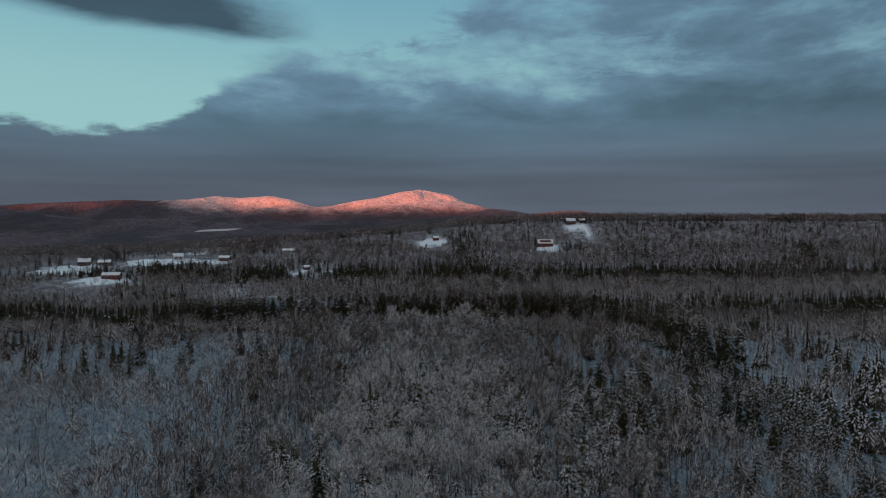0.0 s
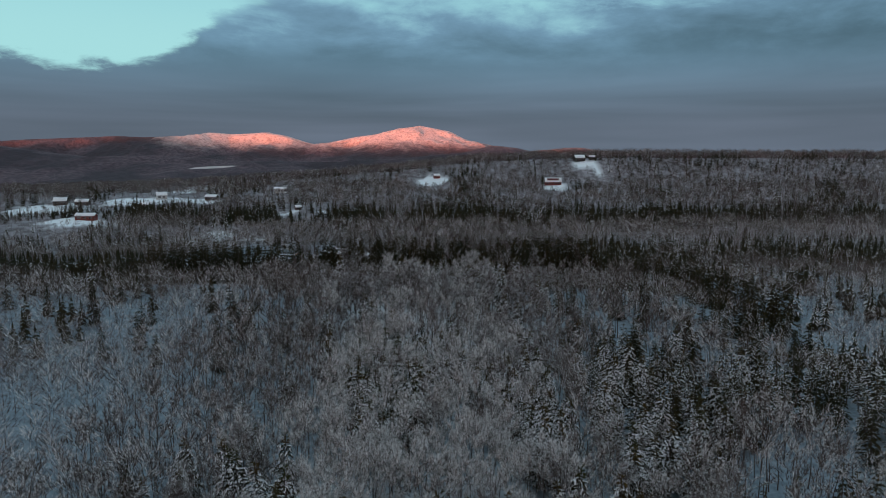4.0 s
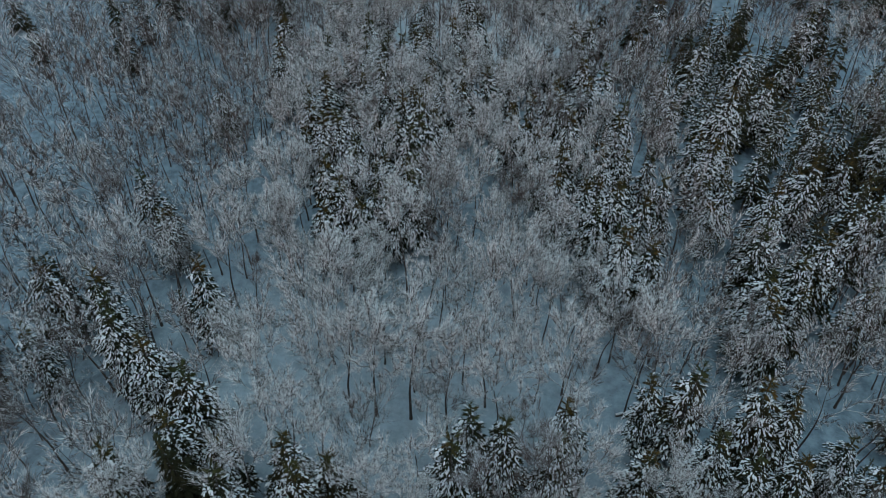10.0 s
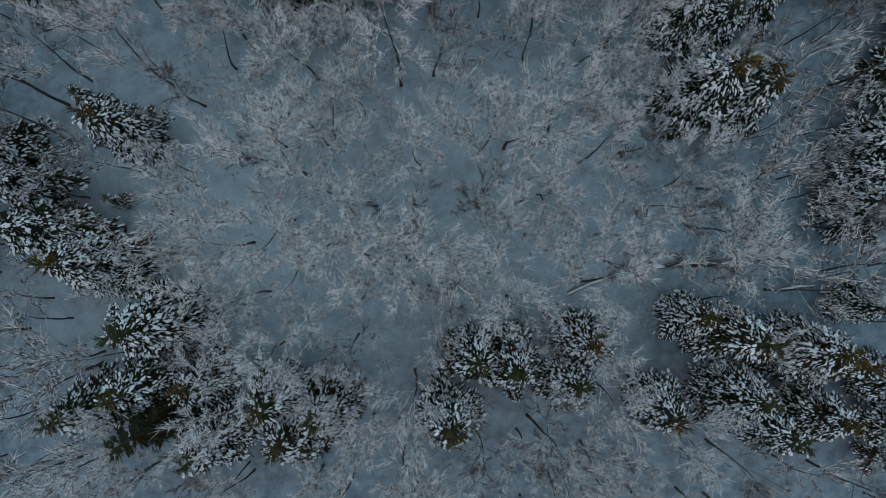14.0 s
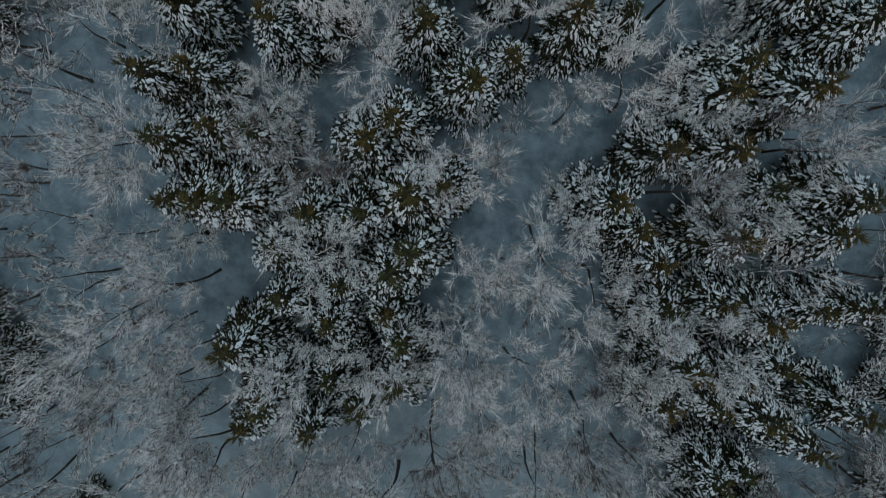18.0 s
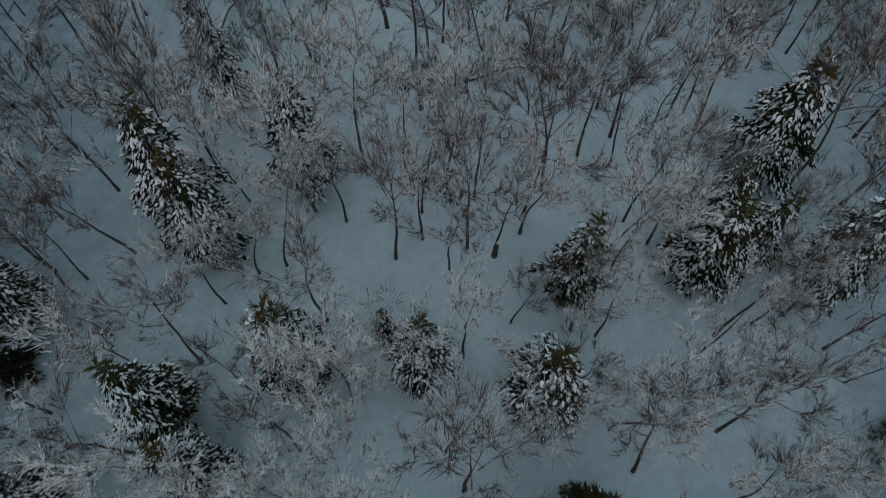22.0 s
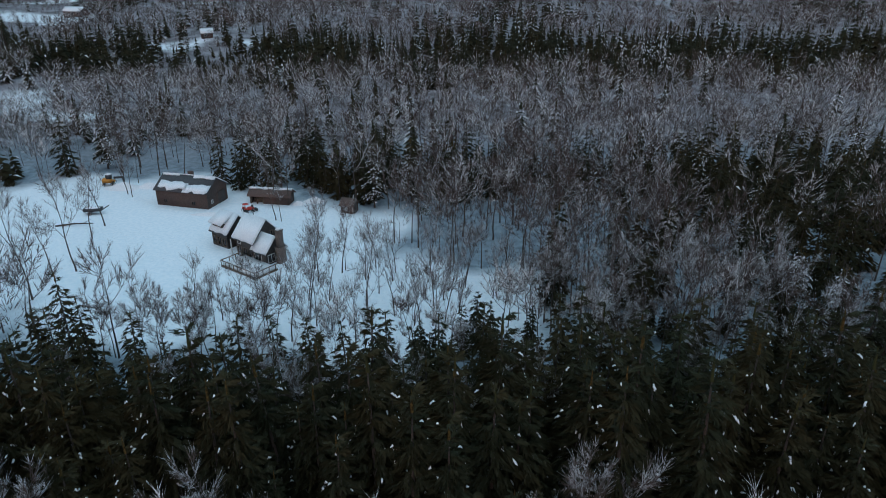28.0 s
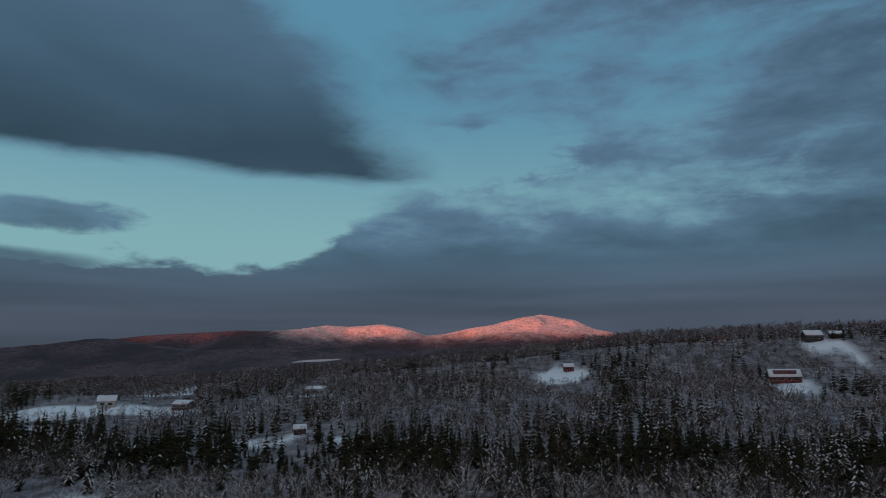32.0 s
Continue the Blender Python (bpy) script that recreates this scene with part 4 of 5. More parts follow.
def drop_in(level, kind, variant, x, y, size):
    stuff.setdefault((level, kind, variant), []).append((x, y, float(land(x, y)), rnd.uniform(0, 6.28), size * rnd.uniform(0.9, 1.15), size, rnd.gauss(0, 0.03), rnd.gauss(0, 0.03)))


def grow_here(kind, x, y, size):
    """A tree of its own while its kind has fewer than 300, one of the joined woods after that."""
    if count[kind] < 295:
        count[kind] += 1
        plant(kind, x, y, size, rnd.uniform(0, 6.28), rnd.randrange(5), (rnd.gauss(0, 0.025), rnd.gauss(0, 0.025)))
    else:
        drop_in("mid", kind, rnd.randrange(3), x, y, size)


for kind, spots in (("bare_tree", BARE_A), ("brown_tree", BARE_B), ("snowy_pine", PINES), ("frosted_fir", FIRS), ("dark_spruce", SPRUCES)):
    for px, py in spots:
        grow_here(kind, px, py, rnd.uniform(0.9, 1.15) if py > 400 else rnd.uniform(0.95, 1.2) if kind == "snowy_pine" and py > 310 else rnd.uniform(0.82, 1.1) if kind == "snowy_pine" and 185 < py < 262 else rnd.uniform(0.85, 1.15) if kind != "frosted_fir" else rnd.uniform(0.6, 0.85))
# the spruce belt
x, y = jittered(-330, 130, 240, 402, 4.0, rng)
for k in np.argsort(np.abs(x)):
    px, py = float(x[k]), float(y[k])
    gap = belt_gap(px, py)
    if gap < 0 and abs(px) < 75:
        grow_here("dark_spruce", px, py, rnd.uniform(1.28, 1.6) - (0.4 if gap > -3 and rnd.random() < 0.5 else 0))
    elif gap < 0 and (px < 75 or rnd.random() < 0.45):
        drop_in("mid" if abs(px) < 150 else "far", "dark_spruce", rnd.randrange(3), px, py, rnd.uniform(1.05, 1.35) if px > 0 else rnd.uniform(1.2, 1.5))
# hardwoods between them, in the corridor under the flight
x, y = jittered(-58, 56, 136, 432, 4.7, rng)
far_off = np.min(np.hypot(x[:, None] - taken[:, 0], y[:, None] - taken[:, 1]), 1) > 2.5
keep = ~is_open(x, y) & far_off
x, y = x[keep], y[keep]
for k in np.argsort(np.abs(x + 5) - 45 * (y > 397) + rng.uniform(0, 8, len(x))):
    px, py = float(x[k]), float(y[k])
    known = abs(px + 5) < 40 and py < 325
    if -36 < px < 16 and 254 < py < 316 and rnd.random() < 0.18 or belt_gap(px, py) < 0:
        continue
    grow_here(("bare_tree" if rnd.random() < (0.85 if py < 250 else 0.6) else "brown_tree") if known else kind_at(px, py, rnd), px, py, rnd.uniform(0.58, 0.95) * (0.85 if py > 366 else 1))
# the stands beside it
x, y = jittered(-400, 400, 140, 470, 5.4, rng)
keep = ~is_open(x, y) & (np.abs(x) < 60 + 0.70 * y) & ((x < -58) | (x > 56) | (y > 432))
for px, py in zip(x[keep], y[keep]):
    if belt_gap(px, py) < 0:
        continue
    kind = kind_at(px, py, rnd)
    drop_in("mid" if (abs(px) < 84 and rnd.random() < 0.8) or (abs(px) < 125 and py < 320 and kind in ("dark_spruce", "snowy_pine")) else "far", kind, rnd.randrange(4), px, py, rnd.uniform(0.68, 1.08))
x, y = jittered(-70, 85, 378, 397, 5.2, rng)
for px, py in zip(x, y):
    drop_in("mid", "dark_spruce", rnd.randrange(3), px, py, rnd.uniform(0.75, 1.0) if px < 0 else rnd.uniform(0.95, 1.25))
# the rows behind the farm and on the slope are thicker
x, y = jittered(-45, 140, 450, 501, 5.2, rng)
for px, py in zip(x, y):
    if not is_open(px, py) and (py > 478 or px > 32 + 3 * math.sin(py)) and rnd.random() < 0.8:
        drop_in("mid" if px < 60 else "far", "dark_spruce", rnd.randrange(3), px, py, rnd.uniform(0.7, 1.0))
x, y = jittered(-300, 340, 608, 684, 6.0, rng)
for px, py in zip(x, y):
    if not is_open(px, py) and rnd.random() < (0.36 if py > 634 else 0.14) + 0.55 * cluster([px], [py], 0.02, 31.0)[0]:
        drop_in("far", "dark_spruce", rnd.randrange(3), px, py, rnd.uniform(0.8, 1.3))
# the thicket between the belt and the row behind the farm
x, y = jittered(4, 50, 398, 452, 5.2, rng)
for px, py in zip(x, y):
    if not is_open(px, py) and rnd.random() < 0.55:
        drop_in("mid", "brown_tree" if rnd.random() < 0.75 else "bare_tree", rnd.randrange(3), px, py, rnd.uniform(0.6, 0.95))
# saplings and brush under them
x, y = jittered(-60, 58, 138, 425, 5.2, rng)
keep = ~is_open(x, y) & (rng.random(len(x)) < np.where((y > 254) & (y < 316), 0.2, 0.55))
for px, py in zip(x[keep], y[keep]):
    drop_in("far", "bare_tree" if rnd.random() < 0.7 else "brown_tree", rnd.randrange(5), px, py, rnd.uniform(0.22, 0.5))
# the wooded hill ahead
near_x, near_y = jittered(-420, 420, 470, 690, 5.6, rng)
x, y = jittered(-760, 760, 470, 1060, 6.9, rng)
keep = (y > 690) | (np.abs(x) > 400)
x, y = np.concatenate([near_x, x[keep]]), np.concatenate([near_y, y[keep]])
field_tree = rng.random(len(x)) < 0.30
keep = (~is_open(x, y) | (field_tree & (x < -220))) & (np.abs(x) < 30 + 0.70 * y)
for px, py in zip(x[keep], y[keep]):
    low = any(abs(px - cx) < a + 8 and cy - b - 75 < py < cy for cx, cy, a, b in OPEN[8:])   # young growth before the fields
    drop_in("mid" if py < 508 and abs(px + 10) < 110 else "far" if py < 660 else "dim", kind_at(px, py, rnd), rnd.randrange(5), px, py, rnd.uniform(0.35, 0.6) if low else rnd.uniform(0.7, 1.2))

for level, table in (("mid", MID), ("far", FAR), ("dim", DIM)):
    for kind, label in (("brown_tree", "leafless brown hardwoods of the wider forest"), ("bare_tree", "leafless snow-dusted hardwoods of the wider forest"), ("snowy_pine", "snow-laden pines of the wider forest"), ("dark_spruce", "dark spruces of the wider forest")):
        pieces, index = [], []
        mats = MATS[kind] if level == "mid" else MATS[kind][1:]
        for (lev, kin, variant), rows in stuff.items():
            if lev != level or kin != kind:
                continue
            shape = table[kind][variant % len(table[kind])]
            if level != "mid" and kind in ("bare_tree", "brown_tree"):
                shape = (shape,)
            for slot, piece in enumerate(shape):
                if piece is not None:
                    pieces.append(scattered(piece, rows))
                    index.append(np.full(len(pieces[-1][1]), slot))
        if pieces:
            me = mesh_of(kind + "_woods", *together(pieces), [M[m] for m in mats], np.concatenate(index))
            tagged(new({"brown_tree": "brown_woods", "bare_tree": "bare_woods", "snowy_pine": "pine_woods", "dark_spruce": "spruce_woods"}[kind], me), label, "woods", kind="stuff")
# ---------------------------------------------------------------- buildings and the yard


def plain(name, colour, other, scale=3.0, rough=0.8, metal=0.0):
    def write(n, p, nz, place):
        grain = n.noise(p, scale, 4.0, 0.65)
        return {"Base Color": n.mix(n.ramp(grain, 0.3, 0.7), colour, other), "Roughness": rough, "Metallic": metal, "Normal": n.bump(grain, 0.2, 0.03)}
    return material(name, write)


def boards(name, colour, other, pitch):
    """Siding with laid boards."""
    def write(n, p, nz, place):
        z = n.make("ShaderNodeSeparateXYZ", {0: p}).outputs[2]
        lap = n.math("FRACT", n.math("DIVIDE", z, pitch))
        grain = n.noise(p, 2.5, 4.0, 0.65)
        return {"Base Color": n.mix(n.ramp(grain, 0.3, 0.7), colour, other), "Roughness": 0.8, "Normal": n.bump(lap, 0.5, 0.02)}
    return material(name, write)


M.update({
    "brown_siding": boards("brown_siding", (0.075, 0.048, 0.040), (0.11, 0.072, 0.058), 0.2),
    "dark_siding": boards("dark_siding", (0.055, 0.045, 0.040), (0.09, 0.075, 0.066), 0.2),
    "red_siding": boards("red_siding", (0.16, 0.035, 0.028), (0.22, 0.055, 0.045), 0.2),
    "white_siding": boards("white_siding", (0.50, 0.48, 0.46), (0.62, 0.60, 0.58), 0.2),
    "dark_roof": plain("dark_roof", (0.05, 0.05, 0.055), (0.085, 0.08, 0.08)),
    "brown_roof": plain("brown_roof", (0.10, 0.065, 0.05), (0.14, 0.09, 0.075)),
    "trim": plain("trim", (0.55, 0.53, 0.5), (0.65, 0.63, 0.6)),
    "stone": plain("stone", (0.10, 0.075, 0.062), (0.20, 0.15, 0.125), 5.0),
    "timber": plain("timber", (0.12, 0.085, 0.06), (0.19, 0.14, 0.10)),
    "red_paint": plain("red_paint", (0.50, 0.03, 0.02), (0.60, 0.05, 0.03), 8.0, 0.4),
    "orange_paint": plain("orange_paint", (0.50, 0.22, 0.03), (0.60, 0.28, 0.05), 8.0, 0.45),
    "rubber": plain("rubber", (0.02, 0.02, 0.02), (0.035, 0.035, 0.035), 8.0, 0.9),
    "steel": plain("steel", (0.05, 0.05, 0.055), (0.09, 0.09, 0.09), 8.0, 0.5, 0.6),
    "pane": plain("pane", (0.02, 0.024, 0.028), (0.03, 0.034, 0.04), 1.0, 0.08),
})


def box(x0, x1, y0, y1, z0, z1):
    v = np.array([(x, y, z) for z in (z0, z1) for y in (y0, y1) for x in (x0, x1)], float)
    t = np.array([(0, 2, 3), (0, 3, 1), (4, 5, 7), (4, 7, 6), (0, 1, 5), (0, 5, 4), (2, 6, 7), (2, 7, 3), (0, 4, 6), (0, 6, 2), (1, 3, 7), (1, 7, 5)])
    return v, t


def bent(shape, u, v, z):
    """A shape moved by u, v, z in its thing."""
    return shape[0] + np.array((u, v, z)), shape[1]


def gable_body(length, width, eave, ridge, z0=-0.6):
    """Walls with two gables: the ridge runs along x."""
    h, w = length / 2, width / 2
    v, t = [], []
    for x in (-h, h):
        v += [(x, -w, z0), (x, w, z0), (x, w, eave), (x, 0, ridge), (x, -w, eave)]
    t += [(0, 4, 3), (0, 3, 2), (0, 2, 1), (5, 8, 9), (5, 7, 8), (5, 6, 7)]
    for a, b in ((0, 4), (4, 3), (3, 2), (2, 1), (1, 0)):
        t += [(a, b, b + 5), (a, b + 5, a + 5)]
    return np.array(v, float), np.array(t)


def slab(length, width, eave, ridge, side, over=0.45, thick=0.16, lift=0.0, u0=None, u1=None, low=0.0, high=1.0, ragged=0.0, seed=0):
    """One slope of a gabled roof, or a sheet of snow on it; low and high run from eave to ridge."""
    h, w = length / 2 + over, width / 2
    rnd = random.Random(seed)
    pitch = (ridge - eave) / w
    a0, a1 = -h if u0 is None else u0, h if u1 is None else u1
    n = 9 if ragged else 2
    top, v, t = [], [], []
    for k in range(n):
        u = a0 + (a1 - a0) * k / (n - 1)
        reach = w + over
        lo = reach * (1 - low) + (rnd.uniform(-ragged, ragged) if ragged else 0)
        hi = reach * (1 - high) + (rnd.uniform(0, ragged) if ragged and high < 0.97 else 0)
        for y in (min(lo, reach + 0.05), hi):
            z = ridge - y * pitch + lift
            v += [(u, side * y, z), (u, side * y, z + thick)]
    for k in range(n - 1):
        i = 4 * k
        for q in ((0, 4, 5, 1), (2, 3, 7, 6), (1, 5, 7, 3), (0, 2, 6, 4)):
            t += [(i + q[0], i + q[1], i + q[2]), (i + q[0], i + q[2], i + q[3])]
    e = 4 * (n - 1)
    t += [(0, 1, 3), (0, 3, 2), (e, e + 2, e + 3), (e, e + 3, e + 1)]
    return np.array(v, float), np.array(t)


def put(name, shape, mat, parent, label="", at=None):
    ob = part(name, mesh_of(name, *shape, [M[mat]]), parent, label)
    if at is not None:
        ob.matrix_basis = at
    return ob


def window(parent, at, wide, tall, trim="trim"):
    """A window in its wall, facing -y of at."""
    frame_ob = put("window", together([box(-wide / 2 - 0.1, wide / 2 + 0.1, -0.06, 0.03, -0.1, 0), box(-wide / 2 - 0.1, wide / 2 + 0.1, -0.06, 0.03, tall, tall + 0.1),
                                       box(-wide / 2 - 0.1, -wide / 2, -0.06, 0.03, 0, tall), box(wide / 2, wide / 2 + 0.1, -0.06, 0.03, 0, tall), box(-0.03, 0.03, -0.05, 0.03, 0, tall)]), trim, parent, "", at)
    put("pane", box(-wide / 2, wide / 2, -0.02, 0.02, 0, tall), "pane", frame_ob)
    return frame_ob


def gabled(parent, at, length, width, eave, ridge, wall, roof, snow_front=True, snow_back=True, over=0.45):
    """One gabled volume of a building: walls, two roof slopes and the snow on them."""
    put("wall", gable_body(length, width, eave, ridge), wall, parent, "", at)
    for side, snowy in ((-1, snow_front), (1, snow_back)):
        slope = put("roof", slab(length, width, eave, ridge, side, over, lift=0.02), roof, parent, "", at)
        if snowy:
            put("snow", slab(length, width, eave, ridge, side, over, 0.28, 0.20, ragged=0.12, low=0.02, seed=int(length * 10) + side), "snow_load", slope, "thick snow lying on the roof")


def empty(name, x, y, turn, label, category, group="", z=None):
    root = tagged(new(name), label, category, group)
    root.matrix_basis = pose(x, y, float(land(x, y)) if z is None else z, 0, 0, turn)
    return root


def build_house():
    turn = -35
    home = empty("house", -49.0, 444.5, turn, "dark wooden country house with snow-covered gable roofs", "house", z=3.0)
    # main wing
    at = pose(0, 0, 0)
    gabled(home, at, 5.4, 6.4, 4.4, 7.8, "dark_siding", "dark_roof", over=0.6)
    for u in (-1.7, 0.1, 1.8):
        window(home, pose(u, -3.23, 0.7), 1.1, 1.6, "timber")
    window(home, pose(-1.7, -3.23, 2.9), 0.8, 0.8)
    window(home, pose(2.73, -1.0, 3.9, 0, 0, 90), 1.0, 1.3, "timber")
    window(home, pose(2.73, 1.2, 3.9, 0, 0, 90), 1.0, 1.3, "timber")
    # lower wing with a shed dormer
    at = pose(-9.2, 0.6, -0.2)
    gabled(home, at, 5.0, 6.2, 3.6, 6.6, "dark_siding", "dark_roof")
    put("dormer", together([box(-2.4, 1.0, -2.7, -0.4, 3.4, 5.1)]), "dark_siding", home, "", at)
    put("dormer_roof", (np.array([(-2.9, -3.4, 5.1), (1.3, -3.4, 5.1), (1.3, 0.2, 6.8), (-2.9, 0.2, 6.8), (-2.9, -3.4, 5.4), (1.3, -3.4, 5.4), (1.3, 0.2, 7.12), (-2.9, 0.2, 7.12)]), box(0, 1, 0, 1, 0, 1)[1][:0].tolist() + [(0, 2, 1), (0, 3, 2), (4, 5, 6), (4, 6, 7), (0, 1, 5), (0, 5, 4), (1, 2, 6), (1, 6, 5), (2, 3, 7), (2, 7, 6), (3, 0, 4), (3, 4, 7)]), "snow_load", home, "snow on the dormer roof", at)
    for u in (-1.6, 0.1):
        window(home, at @ pose(u, -2.73, 4.2), 1.1, 0.7, "timber")
    for u in (-1.6, 0, 1.6):
        window(home, at @ pose(u, -3.13, 0.8), 1.0, 1.5, "timber")
    window(home, at @ pose(2.53, -0.8, 1.2, 0, 0, 90), 0.9, 1.2, "timber")
    # link between the wings
    put("wall", box(-6.8, -2.6, -0.6, 3.0, -0.6, 3.0), "dark_siding", home)
    put("snow", box(-6.7, -2.7, -0.8, 3.1, 3.0, 3.3), "snow_load", home, "snow on the flat link")
    put("porch_post", box(-3.75, -3.55, -3.9, -3.7, -0.6, 3.5), "trim", home, "pale porch post")
    # garden wing with the great chimney
    at = pose(4.6, -1.0, 0)
    gabled(home, at, 3.8, 4.8, 2.9, 5.4, "dark_siding", "dark_roof")
    window(home, at @ pose(1.93, -1.1, 0.7, 0, 0, 90), 1.6, 1.5)
    window(home, at @ pose(-0.4, -2.43, 0.7), 1.8, 1.6)
    chimney = put("chimney", together([box(7.1, 8.1, -1.5, 0.3, -0.6, 3.6), box(7.15, 8.05, -1.2, 0.0, 3.6, 7.0), box(7.05, 8.15, -1.3, 0.1, 7.0, 7.2)]), "stone", home, "broad fieldstone chimney")
    put("cap", box(7.2, 8.0, -1.1, -0.1, 7.2, 7.45), "snow_load", chimney, "snow cap")
    # terrace with its rail
    deck = empty("terrace", -48.6, 437.2, turn, "raised timber terrace with a rail, deep in snow", "terrace", z=3.0)
    put("platform", box(-4.6, 5.4, -3.2, 2.2, 0.1, 0.7), "timber", deck)
    put("snow", box(-4.4, 5.2, -3.0, 2.2, 0.7, 0.98), "snow_load", deck, "snow cover")
    for k in range(9):
        u = -4.6 + k * 1.25
        put("post", box(u - 0.06, u + 0.06, -3.3, -3.18, 0.1, 1.75), "timber", deck)
    for k in range(4):
        put("post", box(-4.66, -4.54, -2.9 + k * 1.5, -2.78 + k * 1.5, 0.1, 1.75), "timber", deck)
        put("post", box(5.34, 5.46, -2.9 + k * 1.5, -2.78 + k * 1.5, 0.1, 1.75), "timber", deck)
    put("rail", together([box(-4.7, 5.5, -3.32, -3.16, 1.72, 1.84), box(-4.7, -4.5, -3.3, 2.2, 1.72, 1.84), box(5.3, 5.5, -3.3, 2.2, 1.72, 1.84)]), "timber", deck)
    for u, v, w in ((-2.4, -0.6, 0.0), (0.6, -1.4, 25.0), (3.0, -0.4, -10.0)):
        m = deck.matrix_basis @ pose(u, v, 0.98, 0, 0, w)
        table = tagged(new("patio_table"), "patio table with a cushion of snow", "table", "terrace furniture")
        table.matrix_basis = m
        put("tabletop", box(-0.7, 0.7, -0.5, 0.5, 0.62, 0.70), "steel", table)
        put("snow", mound(0.75, 0.55, 0.35, 0.70, 3), "snow_load", table, "cushion of snow")
        for a, b in ((-0.6, -0.4), (0.55, -0.4), (-0.6, 0.35), (0.55, 0.35)):
            put("leg", box(a, a + 0.05, b, b + 0.05, -0.2, 0.62), "steel", table)


def mound(a, b, height, z0, seed, rings=4, around=12):
    """A soft heap."""
    rnd = random.Random(seed)
    v, t = [(0, 0, z0 + height)], []
    for r in range(1, rings + 1):
        for k in range(around):
            w = k * 2 * math.pi / around
            f = r / rings
            v.append((math.cos(w) * a * f * rnd.uniform(0.9, 1.08), math.sin(w) * b * f * rnd.uniform(0.9, 1.08), z0 + height * (math.cos(f * math.pi) * 0.5 + 0.5) * rnd.uniform(0.85, 1.12) - (0.02 if r == rings else 0)))
    for k in range(around):
        t.append((0, 1 + k, 1 + (k + 1) % around))
        for r in range(rings - 1):
            i, j = 1 + r * around + k, 1 + r * around + (k + 1) % around
            t += [(i, i + around, j + around), (i, j + around, j)]
    return np.array(v, float), np.array(t)


def build_barn():
    barn = empty("barn", -74.2, 475.6, -14, "long brown metal-sided barn with half-cleared snowy roof", "barn", z=3.0)
    put("wall", gable_body(14.2, 8.4, 4.0, 6.6), "brown_siding", barn)
    for side in (-1, 1):
        slope = put("roof", slab(14.2, 8.4, 4.0, 6.6, side, 0.4, lift=0.02), "dark_roof", barn)
        if side < 0:
            put("snow", slab(14.2, 8.4, 4.0, 6.6, side, 0.4, 0.22, 0.19, u0=-6.6, u1=1.2, low=0.12, high=0.58, ragged=0.55, seed=4), "snow_load", slope, "sheet of snow sliding off the roof")
            put("snow", slab(14.2, 8.4, 4.0, 6.6, side, 0.4, 0.22, 0.19, u0=0.6, u1=7.3, low=0.0, high=0.50, ragged=0.5, seed=5), "snow_load", slope, "sheet of snow sliding off the roof")
            put("snow", slab(14.2, 8.4, 4.0, 6.6, side, 0.4, 0.16, 0.19, u0=1.5, u1=7.3, low=0.86, high=1.0, ragged=0.15, seed=6), "snow_load", slope, "strip of snow along the ridge")
            put("snow", slab(14.2, 8.4, 4.0, 6.6, side, 0.4, 0.16, 0.19, u0=-7.2, u1=-2.5, low=0.90, high=1.0, ragged=0.12, seed=7), "snow_load", slope, "strip of snow along the ridge")
        else:
            put("snow", slab(14.2, 8.4, 4.0, 6.6, side, 0.4, 0.25, 0.19, ragged=0.2, seed=8), "snow_load", slope, "snow on the far slope")
    put("chimney", box(-0.6, 0.5, 0.3, 1.2, 5.6, 7.6), "brown_siding", barn)
    for u in (-4.6, 3.2):
        window(barn, pose(u, -4.23, 0.9), 0.9, 0.7, "brown_siding")
    window(barn, pose(7.13, -2.4, 1.0, 0, 0, 90), 0.6, 0.8, "trim")
    door = put("door", box(7.1, 7.18, 0.2, 3.2, 0.0, 3.0), "dark_siding", barn, "dark sliding door")
    put("handle", box(7.18, 7.24, 0.5, 0.6, 1.2, 1.6), "steel", door)


